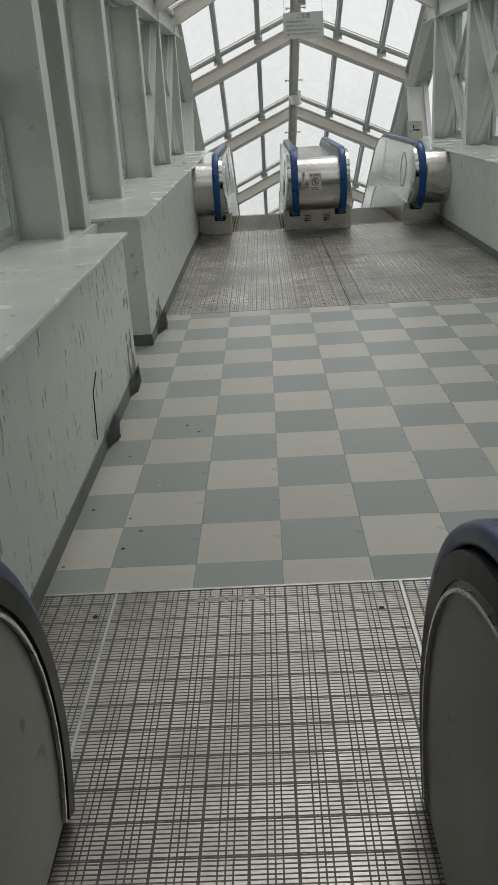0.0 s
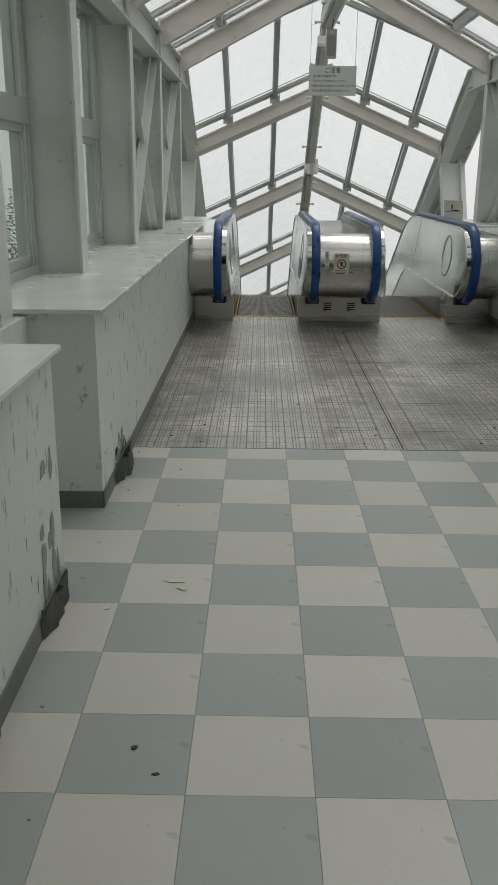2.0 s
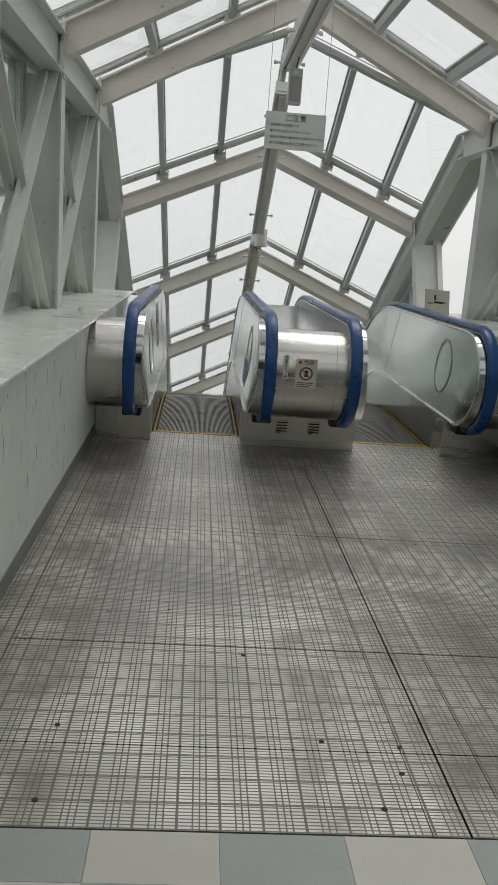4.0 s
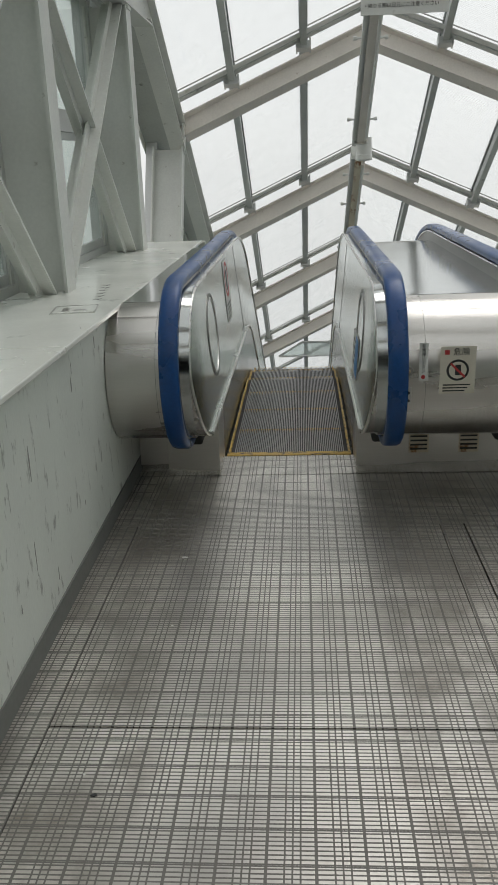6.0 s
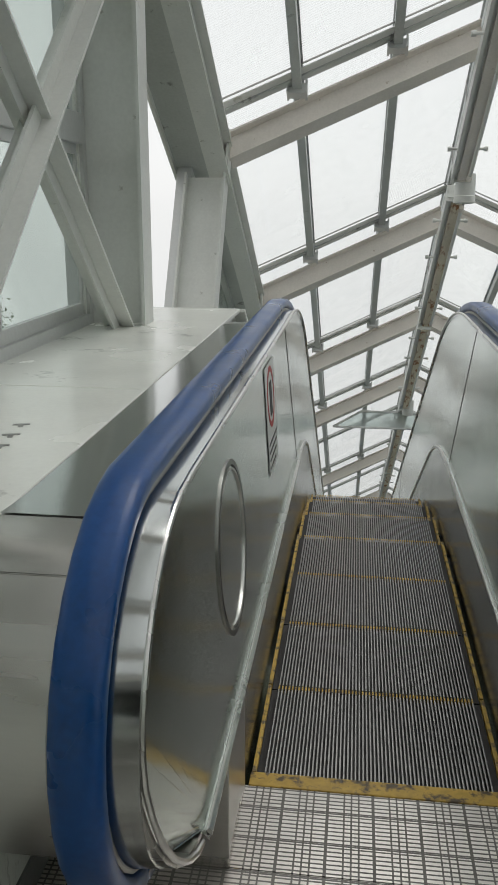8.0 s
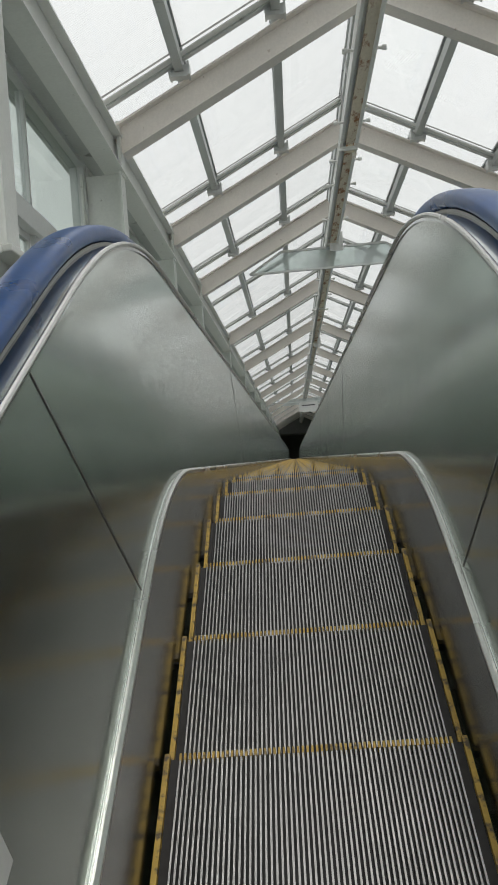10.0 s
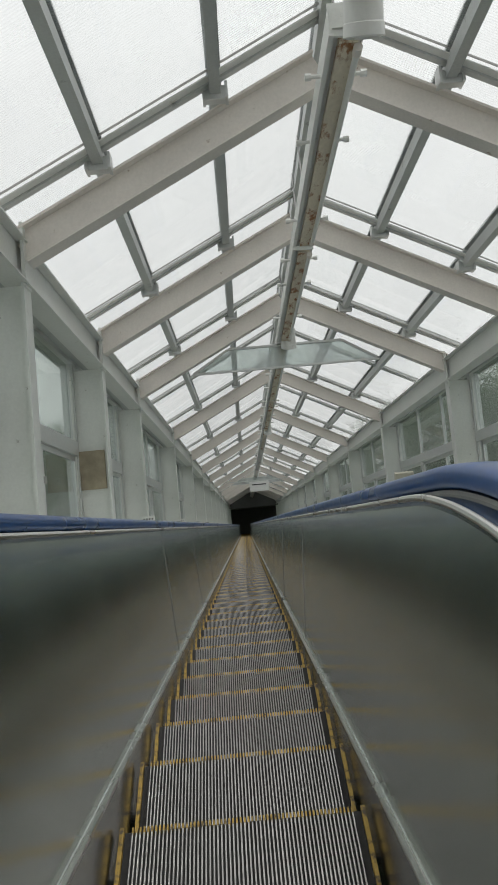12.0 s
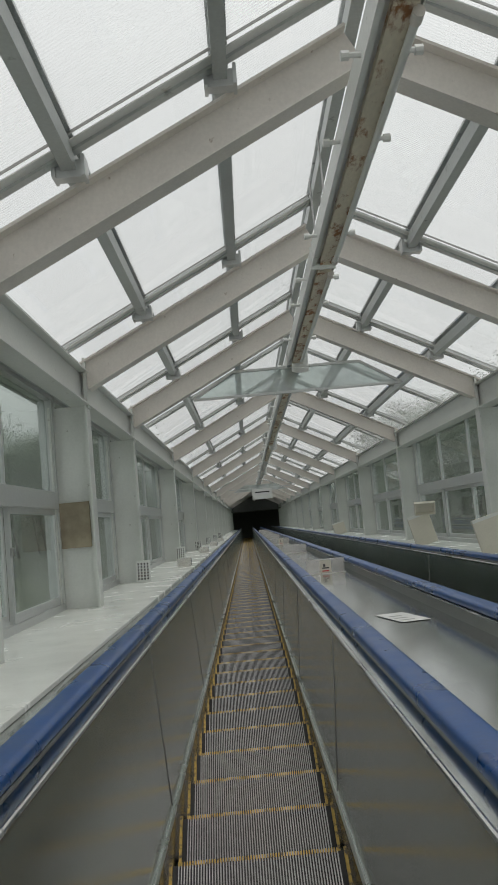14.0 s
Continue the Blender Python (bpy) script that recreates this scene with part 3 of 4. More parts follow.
def rail(parent, x):
    path = newel_arc(NY, NZ, 0.35, -104, 86) + run_path(NZ + 0.35, RAIL_W - 0.03, NY + 0.1, 0.6)
    part("handrail", sweep(path, shift(rounded(0.078, 0.042), x)), BLUE, parent, "worn blue rubber handrail", True)
    part("guide", sweep([(y, z) for y, z in path], shift([(-0.03, -0.10), (0.03, -0.10), (0.03, -0.0215), (-0.03, -0.0215)], x)), DULL, parent, "steel handrail guide")


def spaced(pts, n):
    """n + 1 points at even steps along a line."""
    p = np.array(pts, float)
    d = np.concatenate([[0], np.cumsum(np.hypot(*np.diff(p, axis=0).T))])
    u = np.linspace(0, d[-1], n + 1)
    return list(zip(np.interp(u, d, p[:, 0]), np.interp(u, d, p[:, 1])))


def level(pts, y0, y1, n):
    """n + 1 points of a line at even steps of y."""
    p = np.array(pts, float)
    u = np.linspace(y0, y1, n + 1)
    return list(zip(u, np.interp(u, p[:, 0], p[:, 1])))


def ruled(up, down, xu, xd, thick):
    """A sheet of metal spanned between an upper and a lower edge."""
    bm = bmesh.new()
    rows = [[bm.verts.new((x, y, z)) for y, z in line] for x, line in ((xu, up), (xd, down), (xd + thick, down), (xu + thick, up))]
    for k in range(4):
        a, c = rows[k], rows[(k + 1) % 4]
        for i in range(len(a) - 1):
            bm.faces.new((a[i], a[i + 1], c[i + 1], c[i]))
    bm.faces.new([r[0] for r in rows])
    bm.faces.new([r[-1] for r in rows])
    bmesh.ops.recalc_face_normals(bm, faces=bm.faces)
    return bm


def flank(b, x_in, s):
    """The inner face of a balustrade towards the steps; s points away from the steps."""
    top = run_path(NZ + 0.315, RAIL_W - 0.065, NY + 0.1, 0.6)
    skirt = run_path(0.285, STEP_W + 0.05, 7.555, 0.42)
    x = x_in + s * 0.052
    arc = newel_arc(NY + 0.02, NZ, 0.315, -72, 84)
    up = spaced(arc, 20) + level(top, arc[-1][0] + 0.01, 8.6, 12) + spaced([p for p in top if p[0] > 8.63], 420)
    down = level(skirt, 7.555, 7.62, 20) + level(skirt, 7.63, 8.6, 12) + spaced([p for p in skirt if p[0] > 8.63], 420)
    bm = ruled(up, down, x, x_in + s * 0.010, s * 0.012)
    part("inner_panel", bm, PANEL, b, "polished stainless inner panel")
    rim = sweep(newel_arc(NY + 0.02, NZ, 0.318, -74, 84) + [(y, z + 0.006) for y, z in top], shift([(0.006 * math.cos(t), 0.006 * math.sin(t)) for t in (2 * math.pi * i / 8 for i in range(8))], x - s * 0.004))
    for q in rim.verts:
        if q.co.y < 8:
            q.co.x -= s * 0.040 * min(1, max(0, (NZ - q.co.z) / 0.3))
    part("panel_rim", rim, TRIM, b, "bright stainless rim", True)
    part("inner_deck", sweep(skirt, [(x_in - s * 0.0, -0.02), (x_in + s * 0.02, 0.0), (x_in + s * 0.02, 0.010), (x_in, -0.006)]), PANEL, b)
    part("deck_trim", sweep(skirt, shift([(-0.005, -0.01), (0.005, -0.01), (0.006, 0.0), (0.0, 0.006), (-0.006, 0.0)], x_in)), TRIM, b, "bright skirt trim")
    ledge = newel_arc(NY, NZ, 0.325, -60, 84) + run_path(NZ + 0.325, RAIL_W - 0.055, NY + 0.1, 0.6)
    part("upper_ledge", sweep(ledge, [(x - s * 0.004, -0.018), (x + s * 0.11, -0.004), (x + s * 0.11, 0.004), (x - s * 0.004, -0.008)]), DECK, b, "dull steel ledge under the handrail", True)
    lip = [(x_in + s * 0.055, -0.010), (x_in + s * 0.098, -0.010), (x_in + s * 0.098, 0.0), (x_in + s * 0.055, 0.0)]
    strip = sweep(newel_arc(NY + 0.005, NZ, 0.318, -100, 88), lip)
    for q in strip.verts:
        if abs(q.co.x - x_in) < 0.08:
            q.co.x -= s * 0.040 * min(1, max(0, (NZ - q.co.z) / 0.3))
    part("drum_lip", strip, STAINLESS, b, "brushed stainless strip beside the handrail", True)
    low = run_path(-0.3, STEP_W - 0.38, 7.8, 1.25)
    part("skirt", plate([(7.8, 0.285)] + skirt[1:] + low[::-1], x_in + s * 0.001, x_in + s * 0.010), SKIRT, b, "dark reflecting skirt panel")


def cladding(b, xa, xb):
    sec = [(xa, -0.012), (xb, -0.012), (xb, 0.0), (xa, 0.0)]
    part("drum", sweep(newel_arc(NY, NZ - 0.03, 0.295, -104, 88), sec), STAINLESS, b, "brushed stainless end drum", True)
    for x in (xa + 0.17, xb - 0.17) if xb - xa > 0.4 else (xa + 0.2 if xa < 0 else xb - 0.2,):
        part("drum_seam", sweep(newel_arc(NY, NZ - 0.03, 0.2965, -80, 88), [(x - 0.0008, -0.002), (x + 0.0008, -0.002), (x + 0.0008, 0.0003), (x - 0.0008, 0.0003)]), DULL, b)
    for a in (60,):
        y, z = newel_arc(NY, NZ - 0.03, 0.296, a, a + 1, 1)[0]
        part("drum_seam", boxes((xa, xb, y - 0.0006, y + 0.0006, z - 0.0006, z + 0.0006)), DULL, b)
    part("pedestal", boxes((xa + 0.004 if xa < 0 else xa - 0.04, xb + 0.04 if xa < 0 or xb < 1 else xb - 0.01, 7.84, 8.05, -0.002, 0.27)), STAINLESS, b)
    part("deck", sweep([(NY, NZ + 0.265)] + run_path(NZ + 0.262, RAIL_W - 0.115, NY + 0.1, 0.6), sec), DECK, b, "dull stainless deck", True)


bl = thing("escalator_balustrade", "stainless escalator balustrade with blue handrail beside the wall", "balustrade", "balustrades")
flank(bl, E1 - HALF - 0.008, -1)
rail(bl, E1 - HALF - 0.1325)
cladding(bl, XL + 0.004, E1 - HALF - 0.0745)
part("pedestal", boxes((E1 - HALF - 0.25, E1 - HALF - 0.006, 7.775, 8.03, 0, 0.262), bevel=0.003), STAINLESS, bl)
bc = thing("escalator_balustrade", "stainless double balustrade with blue handrails between two escalators", "balustrade", "balustrades")
flank(bc, E1 + HALF + 0.008, 1)
flank(bc, E2 - HALF - 0.008, -1)
rail(bc, E1 + HALF + 0.1325)
rail(bc, E2 - HALF - 0.1325)
cladding(bc, E1 + HALF + 0.0745, E2 - HALF - 0.0745)
part("pedestal", boxes((E1 + HALF + 0.006, E2 - HALF - 0.006, 7.775, 8.03, 0, 0.262), bevel=0.003), STAINLESS, bc)
br = thing("escalator_balustrade", "stainless escalator balustrade with blue handrail beside the far wall", "balustrade", "balustrades")
flank(br, E2 + HALF + 0.008, 1)
rail(br, E2 + HALF + 0.1325)
cladding(br, E2 + HALF + 0.0745, XR - 0.004)
part("pedestal", boxes((E2 + HALF + 0.006, E2 + HALF + 0.25, 7.775, 8.03, 0, 0.262), bevel=0.003), STAINLESS, br)

for b, x, s in ((bl, E1 - HALF - 0.008, -1), (bc, E1 + HALF + 0.008, 1), (bc, E2 - HALF - 0.008, -1), (br, E2 + HALF + 0.008, 1)):
    lean = lambda z: x + s * (0.0092 + 0.042 * (z - 0.285) / 0.615)
    for name, r, wd, mtl, lab in (("indicator_ring", 0.19, 0.006, DULL, "dark circular seam"), ("indicator_disc_rim", 0.175, 0.0025, TRIM, "thin bright circle")):
        ring = [(8.06 + r * math.cos(a), 0.615 + r * math.sin(a)) for a in (2 * math.pi * i / 40 for i in range(41))]
        rim = sweep(ring, shift([(-0.003, -wd), (0.003, -wd), (0.003, wd), (-0.003, wd)], 0), False)
        for q in rim.verts:
            q.co.x += lean(q.co.z)
        part(name, rim, mtl, b, lab, True)
    part("panel_seam", bar((lean(0.90), 9.62, 0.90), (lean(0.29), 9.86, 0.29), 0.0016, 0.003, (0, 1, 0)), DULL, b)
    v = 12.2
    while v < 30:
        part("panel_seam", bar((lean(0.90), *yz(v, RAIL_W - 0.07)), (lean(0.29), *yz(v, STEP_W + 0.06)), 0.003, 0.004, (0, 1, 0)), DULL, b)
        v += 2.4


# steps
def nosing(y):
    yb = 2 * STEP_W
    bend = 1.3
    if y < yb - bend:
        return 0.0
    if y > yb + bend:
        return (STEP_W - SN * y) / CS
    u = (y - yb + bend) / (2 * bend)
    return -(bend * SN / CS) * u * u


bm = bmesh.new()
N = 58
for i in range(N):
    x = -HALF + 0.03 + (2 * HALF - 0.06) * (i + 0.5) / N
    box(bm, x - 0.0019, x + 0.0019, 0.003, 0.392, -0.013, 0)
TREAD = mesh_of("tread", bm, RIB)
BASE = mesh_of("tread_base", boxes((-HALF + 0.002, HALF - 0.002, 0.0, 0.395, -0.03, -0.0135)), GROOVE)
bm = bmesh.new()
for i in range(N):
    x = -HALF + 0.03 + (2 * HALF - 0.06) * (i + 0.5) / N
    box(bm, x - 0.0019, x + 0.0019, 0.388, 0.398, -0.23, -0.011)
RISER = mesh_of("riser", bm, RIB)
EDGE_L = mesh_of("edge_strip", boxes((-HALF + 0.002, -HALF + 0.013, 0.004, 0.398, -0.011, 0.002)), YELLOW)
EDGE_R = mesh_of("edge_strip", boxes((HALF - 0.013, HALF - 0.002, 0.004, 0.398, -0.011, 0.002)), YELLOW)
bm = bmesh.new()
for i in range(N):
    x = -HALF + 0.03 + (2 * HALF - 0.06) * (i + 0.5) / N
    box(bm, x - 0.0024, x + 0.0024, 0.382, 0.3985, -0.0135, 0.0006)
NOSE = mesh_of("nosing_strip", bm, YELLOW)


def step(x, y, z):
    s = thing("escalator_step", "ribbed metal escalator step with worn yellow edges", "step", "escalator steps", m=pose(x, y, z))
    for n, me in (("tread", TREAD), ("tread_base", BASE), ("riser", RISER), ("edge_strip", EDGE_L), ("edge_strip", EDGE_R), ("nosing_strip", NOSE)):
        o = part(n, me, None, s)
        if n in ("tread", "riser", "nosing_strip"):
            o["kind"] = "stuff"
    return s


for cx, count in ((E1, 150), (E2, 24)):
    y = 7.70
    for i in range(count):
        if y > yz(V_END, STEP_W)[0]:
            break
        step(cx, y, min(0.0, nosing(y + 0.4)) - 0.004)
        y += 0.4

# ---- landing plates ----
lp = thing("landing_plate", "ribbed stainless escalator landing plates", "floor plate", kind="structure")
for x0, x1 in ((XL, -0.69), (-0.69, 0.52), (0.52, 0.614), (0.618, 0.73), (0.73, 1.92), (1.92, XR)):
    ys = (PLATE0, 4.115, 4.72, 5.92, 7.78) if -0.7 <= x0 < 1.9 else (PLATE0, 7.2)
    for y0, y1 in zip(ys, ys[1:]):
        part("plate", boxes((x0 + 0.0014, x1 - 0.0014, y0 + 0.003, y1 - 0.003, -0.05, 0.0)), PLATE, lp)
part("support", boxes((XL - 0.2, XR + 0.2, PLATE0, 8.06, -0.2, -0.052)), GROOVE, lp)
part("plate", boxes((XL, XR, 7.2, 7.78, -0.051, -0.001)), PLATE, lp)
part("plate", boxes((XL, XR, 7.783, 7.86, -0.049, -0.003)), PLATE, lp)
for cx in (E1, E2):
    part("comb_plate", boxes((cx - HALF - 0.01, cx + HALF + 0.01, 7.782, 8.045, -0.05, 0.0)), PLATE, lp)
    part("comb", boxes((cx - HALF, cx + HALF, 8.045, 8.095, -0.03, 0.004), bevel=0.003), YELLOW, lp, "worn yellow comb edge")
bp = thing("landing_plate", "ribbed stainless landing plates of the lower escalator", "floor plate", kind="structure")
for x0, x1 in ((XL, -0.555), (-0.545, 0.375), (0.385, XR)):
    part("plate", boxes((x0, x1, -2.0, FLOOR0, -0.05, 0.0)), PLATE_WORN, bp)
    part("plate", boxes((x0, x1, -6.5, -2.004, -0.05, 0.0)), PLATE_WORN, bp)
for x in (-0.55, 0.38):
    part("seam_strip", boxes((x - 0.0045, x + 0.0045, -6.5, FLOOR0, -0.05, 0.003)), TRIM, bp)
part("edge_strip", boxes((XL, XR, FLOOR0 - 0.004, FLOOR0 + 0.006, -0.05, 0.002)), TRIM, bp)

# ---- checkered tiles ----
TILES = {}
for c in range(-3, 8):
    for r in range(-1, 13):
        x0, x1, y0, y1 = max(c * 0.3, XL), min(c * 0.3 + 0.3, XR), max(r * 0.3, FLOOR0 + 0.006), min(r * 0.3 + 0.3, PLATE0 - 0.002)
        if c == -3 and y0 > 2.05:
            x0 = c * 0.3 - 0.14
        if x1 - x0 < 0.01 or y1 - y0 < 0.01:
            continue
        key = (round(x1 - x0, 3), round(y1 - y0, 3), (c + r) % 2)
        if key not in TILES:
            TILES[key] = mesh_of("tile", boxes((0.0006, x1 - x0 - 0.0006, 0.0006, y1 - y0 - 0.0006, -0.006, 0.0)), TILE_LIGHT if key[2] else TILE_DARK)
        t = part("tile", TILES[key], None, floor)
        t.location = (x0, y0, 0)

# ---- lower escalator ends ----
LX, LY, LZ = -0.11, -1.66, 0.27
for s in (-1, 1):
    b = thing("escalator_newel", "escalator newel end with blue handrail and dark rubber rim", "balustrade", "lower newels")
    xi = LX + s * 0.385
    curve = lambda r: [(2 * LY - y, z) for y, z in newel_arc(LY, LZ, r, -24, 89, 24)] + [(-5.5, LZ + r)]
    part("handrail", sweep(curve(0.63), shift(rounded(0.09, 0.045), xi + s * 0.06)), BLUE, b, "worn blue rubber handrail", True)
    part("rim", sweep(curve(0.575), shift([(-0.022, -0.03), (0.03, -0.03), (0.03, 0.018), (-0.022, 0.018)], xi + s * 0.03)), BLACK, b, "black rubber rim", True)
    part("rim_trim", sweep(curve(0.541), shift([(-0.004, -0.004), (0.004, -0.004), (0.004, 0.004), (-0.004, 0.004)], xi + s * 0.006)), TRIM, b)
    part("inner_panel", plate(curve(0.56) + [(-5.5, 0.02)], xi + s * 0.012, xi + s * 0.03), NEWEL, b, "dull grey side panel with brown stains")
    part("cladding", plate(curve(0.57) + [(-5.5, 0.02)], xi + s * 0.064, xi + s * 0.25), STAINLESS, b)

# ---- ridge duct with conduit ----
DUCT = 0.655                                   # duct underside over the eaves beam underside
DX = 0.615


def duct(m, y0, y1, low, rusty, label):
    d = thing("cable_duct", label, "cable duct", "ridge ducts", m=m)
    part("channel", boxes((DX - 0.075, DX - 0.069, y0, y1, low, low + 0.13), (DX + 0.069, DX + 0.075, y0, y1, low, low + 0.13), (DX - 0.069, DX + 0.069, y0, y1, low + 0.02, low + 0.026)), STEEL, d)
    part("lip", boxes((DX - 0.085, DX - 0.062, y0, y1, low - 0.014, low - 0.001)), WHITE, d)
    part("trough", boxes((DX - 0.034, DX + 0.046, y0 + 0.05, y1 - 0.05, low - 0.010, low + 0.019)), RUST if rusty else BEAM, d, "rust-stained cream trough" if rusty else "cream trough")
    for y in (y0 + 0.04, y1 - 0.05):
        part("trough_end", boxes((DX - 0.036, DX + 0.048, y, y + 0.01, low - 0.024, low + 0.019)), RUST if rusty else BEAM, d)
    part("tube", cylinder((DX + 0.052, y0 + 0.1, low - 0.026), (DX + 0.052, y1 - 0.1, low - 0.026), 0.0155, 12), WHITE, d, "pale lamp tube", True)
    for y in (y0 + 0.08, y1 - 0.14):
        part("tube_holder", cylinder((DX + 0.052, y, low - 0.026), (DX + 0.052, y + 0.06, low - 0.026), 0.021, 12), BEAM, d, smooth=True)
        part("holder_foot", boxes((DX + 0.040, DX + 0.064, y + 0.01, y + 0.05, low - 0.012, low + 0.02)), BEAM, d)
    y = y0 + 0.45
    while y < y1 and y - y0 < 24:
        pg = part("peg", cylinder((DX - 0.135, y, low + 0.055), (DX + 0.135, y, low + 0.055), 0.011, 8), WHITE, d, "short pale cross peg", True)
        part("knob", cylinder((DX - 0.15, y, low + 0.055), (DX - 0.12, y, low + 0.055), 0.019, 8), WHITE, pg)
        part("knob", cylinder((DX + 0.12, y, low + 0.055), (DX + 0.15, y, low + 0.055), 0.019, 8), WHITE, pg)
        y += 1.225 if y - y0 > 1 else 0.7
    for y in (y0 + 0.01, y1 - 0.03):
        part("end_bracket", boxes((DX - 0.078, DX + 0.078, y, y + 0.016, low - 0.012, low + 0.14)), STEEL, d)
    for y in (y0 + 0.3, y1 - 0.3):
        part("hanger_rod", cylinder((DX, y, low + 0.1), (DX, y, low + 0.72), 0.006, 6), DULL, d)


DW = EAVE_W + DUCT
duct(None, -6.4, 10.7, EAVE_Z + DUCT + 0.03, False, "pale cable duct under the landing ridge")
duct(GM, V_TURN + 0.1, 10.94, DW, False, "pale cable duct under the ridge")
duct(GM, 11.2, 13.95, DW, True, "rusty cable duct under the ridge")
duct(GM, 14.02, 17.22, DW, True, "very rusty cable duct under the ridge")
v = 17.3
while v < V_END - 1:
    duct(GM, v, min(v + 4.5, V_END), DW, v < 30, "stained cable duct receding under the ridge")
    v += 4.6


def ceiling_lamp(v):
    l = thing("ceiling_lamp", "white plastic cylinder lamp hanging under the ridge duct", "lamp", "ridge lamps", m=GM @ pose(DX + 0.05, v - 0.02, DW + 0.07, 26, 0, 0))
    part("body", cylinder((0, 0, -0.11), (0, 0, 0.06), 0.083, 28), WHITE, l, smooth=True)
    bm = bmesh.new()
    for r0, r1, z0, z1 in ((0.083, 0.088, -0.11, -0.115), (0.088, 0.088, -0.115, -0.165), (0.088, 0.064, -0.165, -0.17), (0.064, 0.05, -0.17, -0.125)):
        a = [bm.verts.new((r0 * math.cos(t), r0 * math.sin(t), z0)) for t in (2 * math.pi * i / 28 for i in range(28))]
        b = [bm.verts.new((r1 * math.cos(t), r1 * math.sin(t), z1)) for t in (2 * math.pi * i / 28 for i in range(28))]
        for i in range(28):
            bm.faces.new((a[i], a[(i + 1) % 28], b[(i + 1) % 28], b[i]))
    part("collar", bm, WHITE, l, smooth=True)
    part("lens", cylinder((0, 0, -0.13), (0, 0, -0.118), 0.056, 24), ALU, l, "grey recessed lens")


for v in (11.07, 17.26, 26.43, 35.63):
    ceiling_lamp(v)

# ---- smoke screens ----
for v in (17.42, 44.77):
    s = thing("smoke_screen", "framed trapezoid glass smoke screen under the rafters", "smoke screen", "smoke screens", m=GM)
    low, high, wl_, wh_ = EAVE_W + 0.38, EAVE_W + 0.64, 1.09, 0.665
    c = DX + 0.01
    bm = bmesh.new()
    f = [bm.verts.new(p) for p in ((c - wl_, v, low), (c + wl_, v, low), (c + wh_, v, high), (c - wh_, v, high))]
    bm.faces.new(f)
    bmesh.ops.solidify(bm, geom=bm.faces[:], thickness=0.006)
    part("pane", bm, SCREEN_GLASS, s)
    for p, q in (((c - wl_, low), (c + wl_, low)), ((c - wh_, high), (c + wh_, high)), ((c - wl_, low), (c - wh_, high)), ((c + wl_, low), (c + wh_, high))):
        part("frame_bar", bar((p[0], v, p[1]), (q[0], v, q[1]), 0.03, 0.025, (0, 0, 1)), ALU, s)

# ---- hanging notice and speaker ----


def text(body, size, parent, m, material, align='CENTER'):
    cu = bpy.data.curves.new("lettering", 'FONT')
    cu.body, cu.size, cu.align_x, cu.align_y = body, size, align, 'CENTER'
    cu.extrude = 0.0004
    cu.materials.append(material)
    ob = new("lettering", cu)
    ob.parent = parent
    ob.matrix_basis = m
    return ob


sg = thing("hanging_notice", "white hanging notice board with black Japanese warning lines", "sign", m=pose(0.635, 9.8, 2.37))
part("board", boxes((-0.265, 0.265, -0.004, 0.004, -0.155, 0.155), bevel=0.002), WHITE, sg)
for x in (-0.25, 0.25):
    part("wire", cylinder((x, 0, 0.15), (x, 0, 1.205), 0.0025, 6), DULL, sg, "thin hanging wire")
text("ご注意", 0.062, sg, pose(0, -0.0055, 0.105, 90), INK)
for i, line in enumerate(("・飛び乗りは危険です", "・手すりにおつかまりください", "・階段の黄色の線の中にお乗りください", "・降りる際は足元にご注意ください")):
    text(line, 0.0285, sg, pose(-0.25, -0.0055, 0.045 - 0.05 * i, 90), INK, 'LEFT')
sp = thing("speaker_box", "dark grey box speaker hanging under the duct", "speaker", m=pose(0.625, 10.05, 2.78))
part("body", boxes((-0.06, 0.06, -0.05, 0.05, -0.15, 0.15), bevel=0.006), PURLIN, sp)
part("grille", boxes((-0.05, 0.05, -0.056, -0.05, -0.13, 0.08)), DULL, sp)
part("lamp_dot", boxes((-0.02, 0.02, -0.058, -0.05, 0.105, 0.125)), RUST, sp)
part("cable", cylinder((0, 0, 0.15), (0.02, 0.0, 0.25), 0.006, 8), BLACK, sp)
fs = thing("far_notice", "white notice board hanging deep in the gallery", "sign", m=GM @ pose(DX + 0.1, 44.3, EAVE_W + 0.22))
part("board", boxes((-0.42, 0.42, -0.01, 0.01, -0.22, 0.22)), WHITE, fs)
part("lettering_bar", boxes((-0.3, 0.3, -0.014, -0.01, 0.05, 0.1)), INK, fs)
part("hanger", boxes((-1.4, 1.4, 0.012, 0.03, 0.24, 0.27)), ALU, fs)

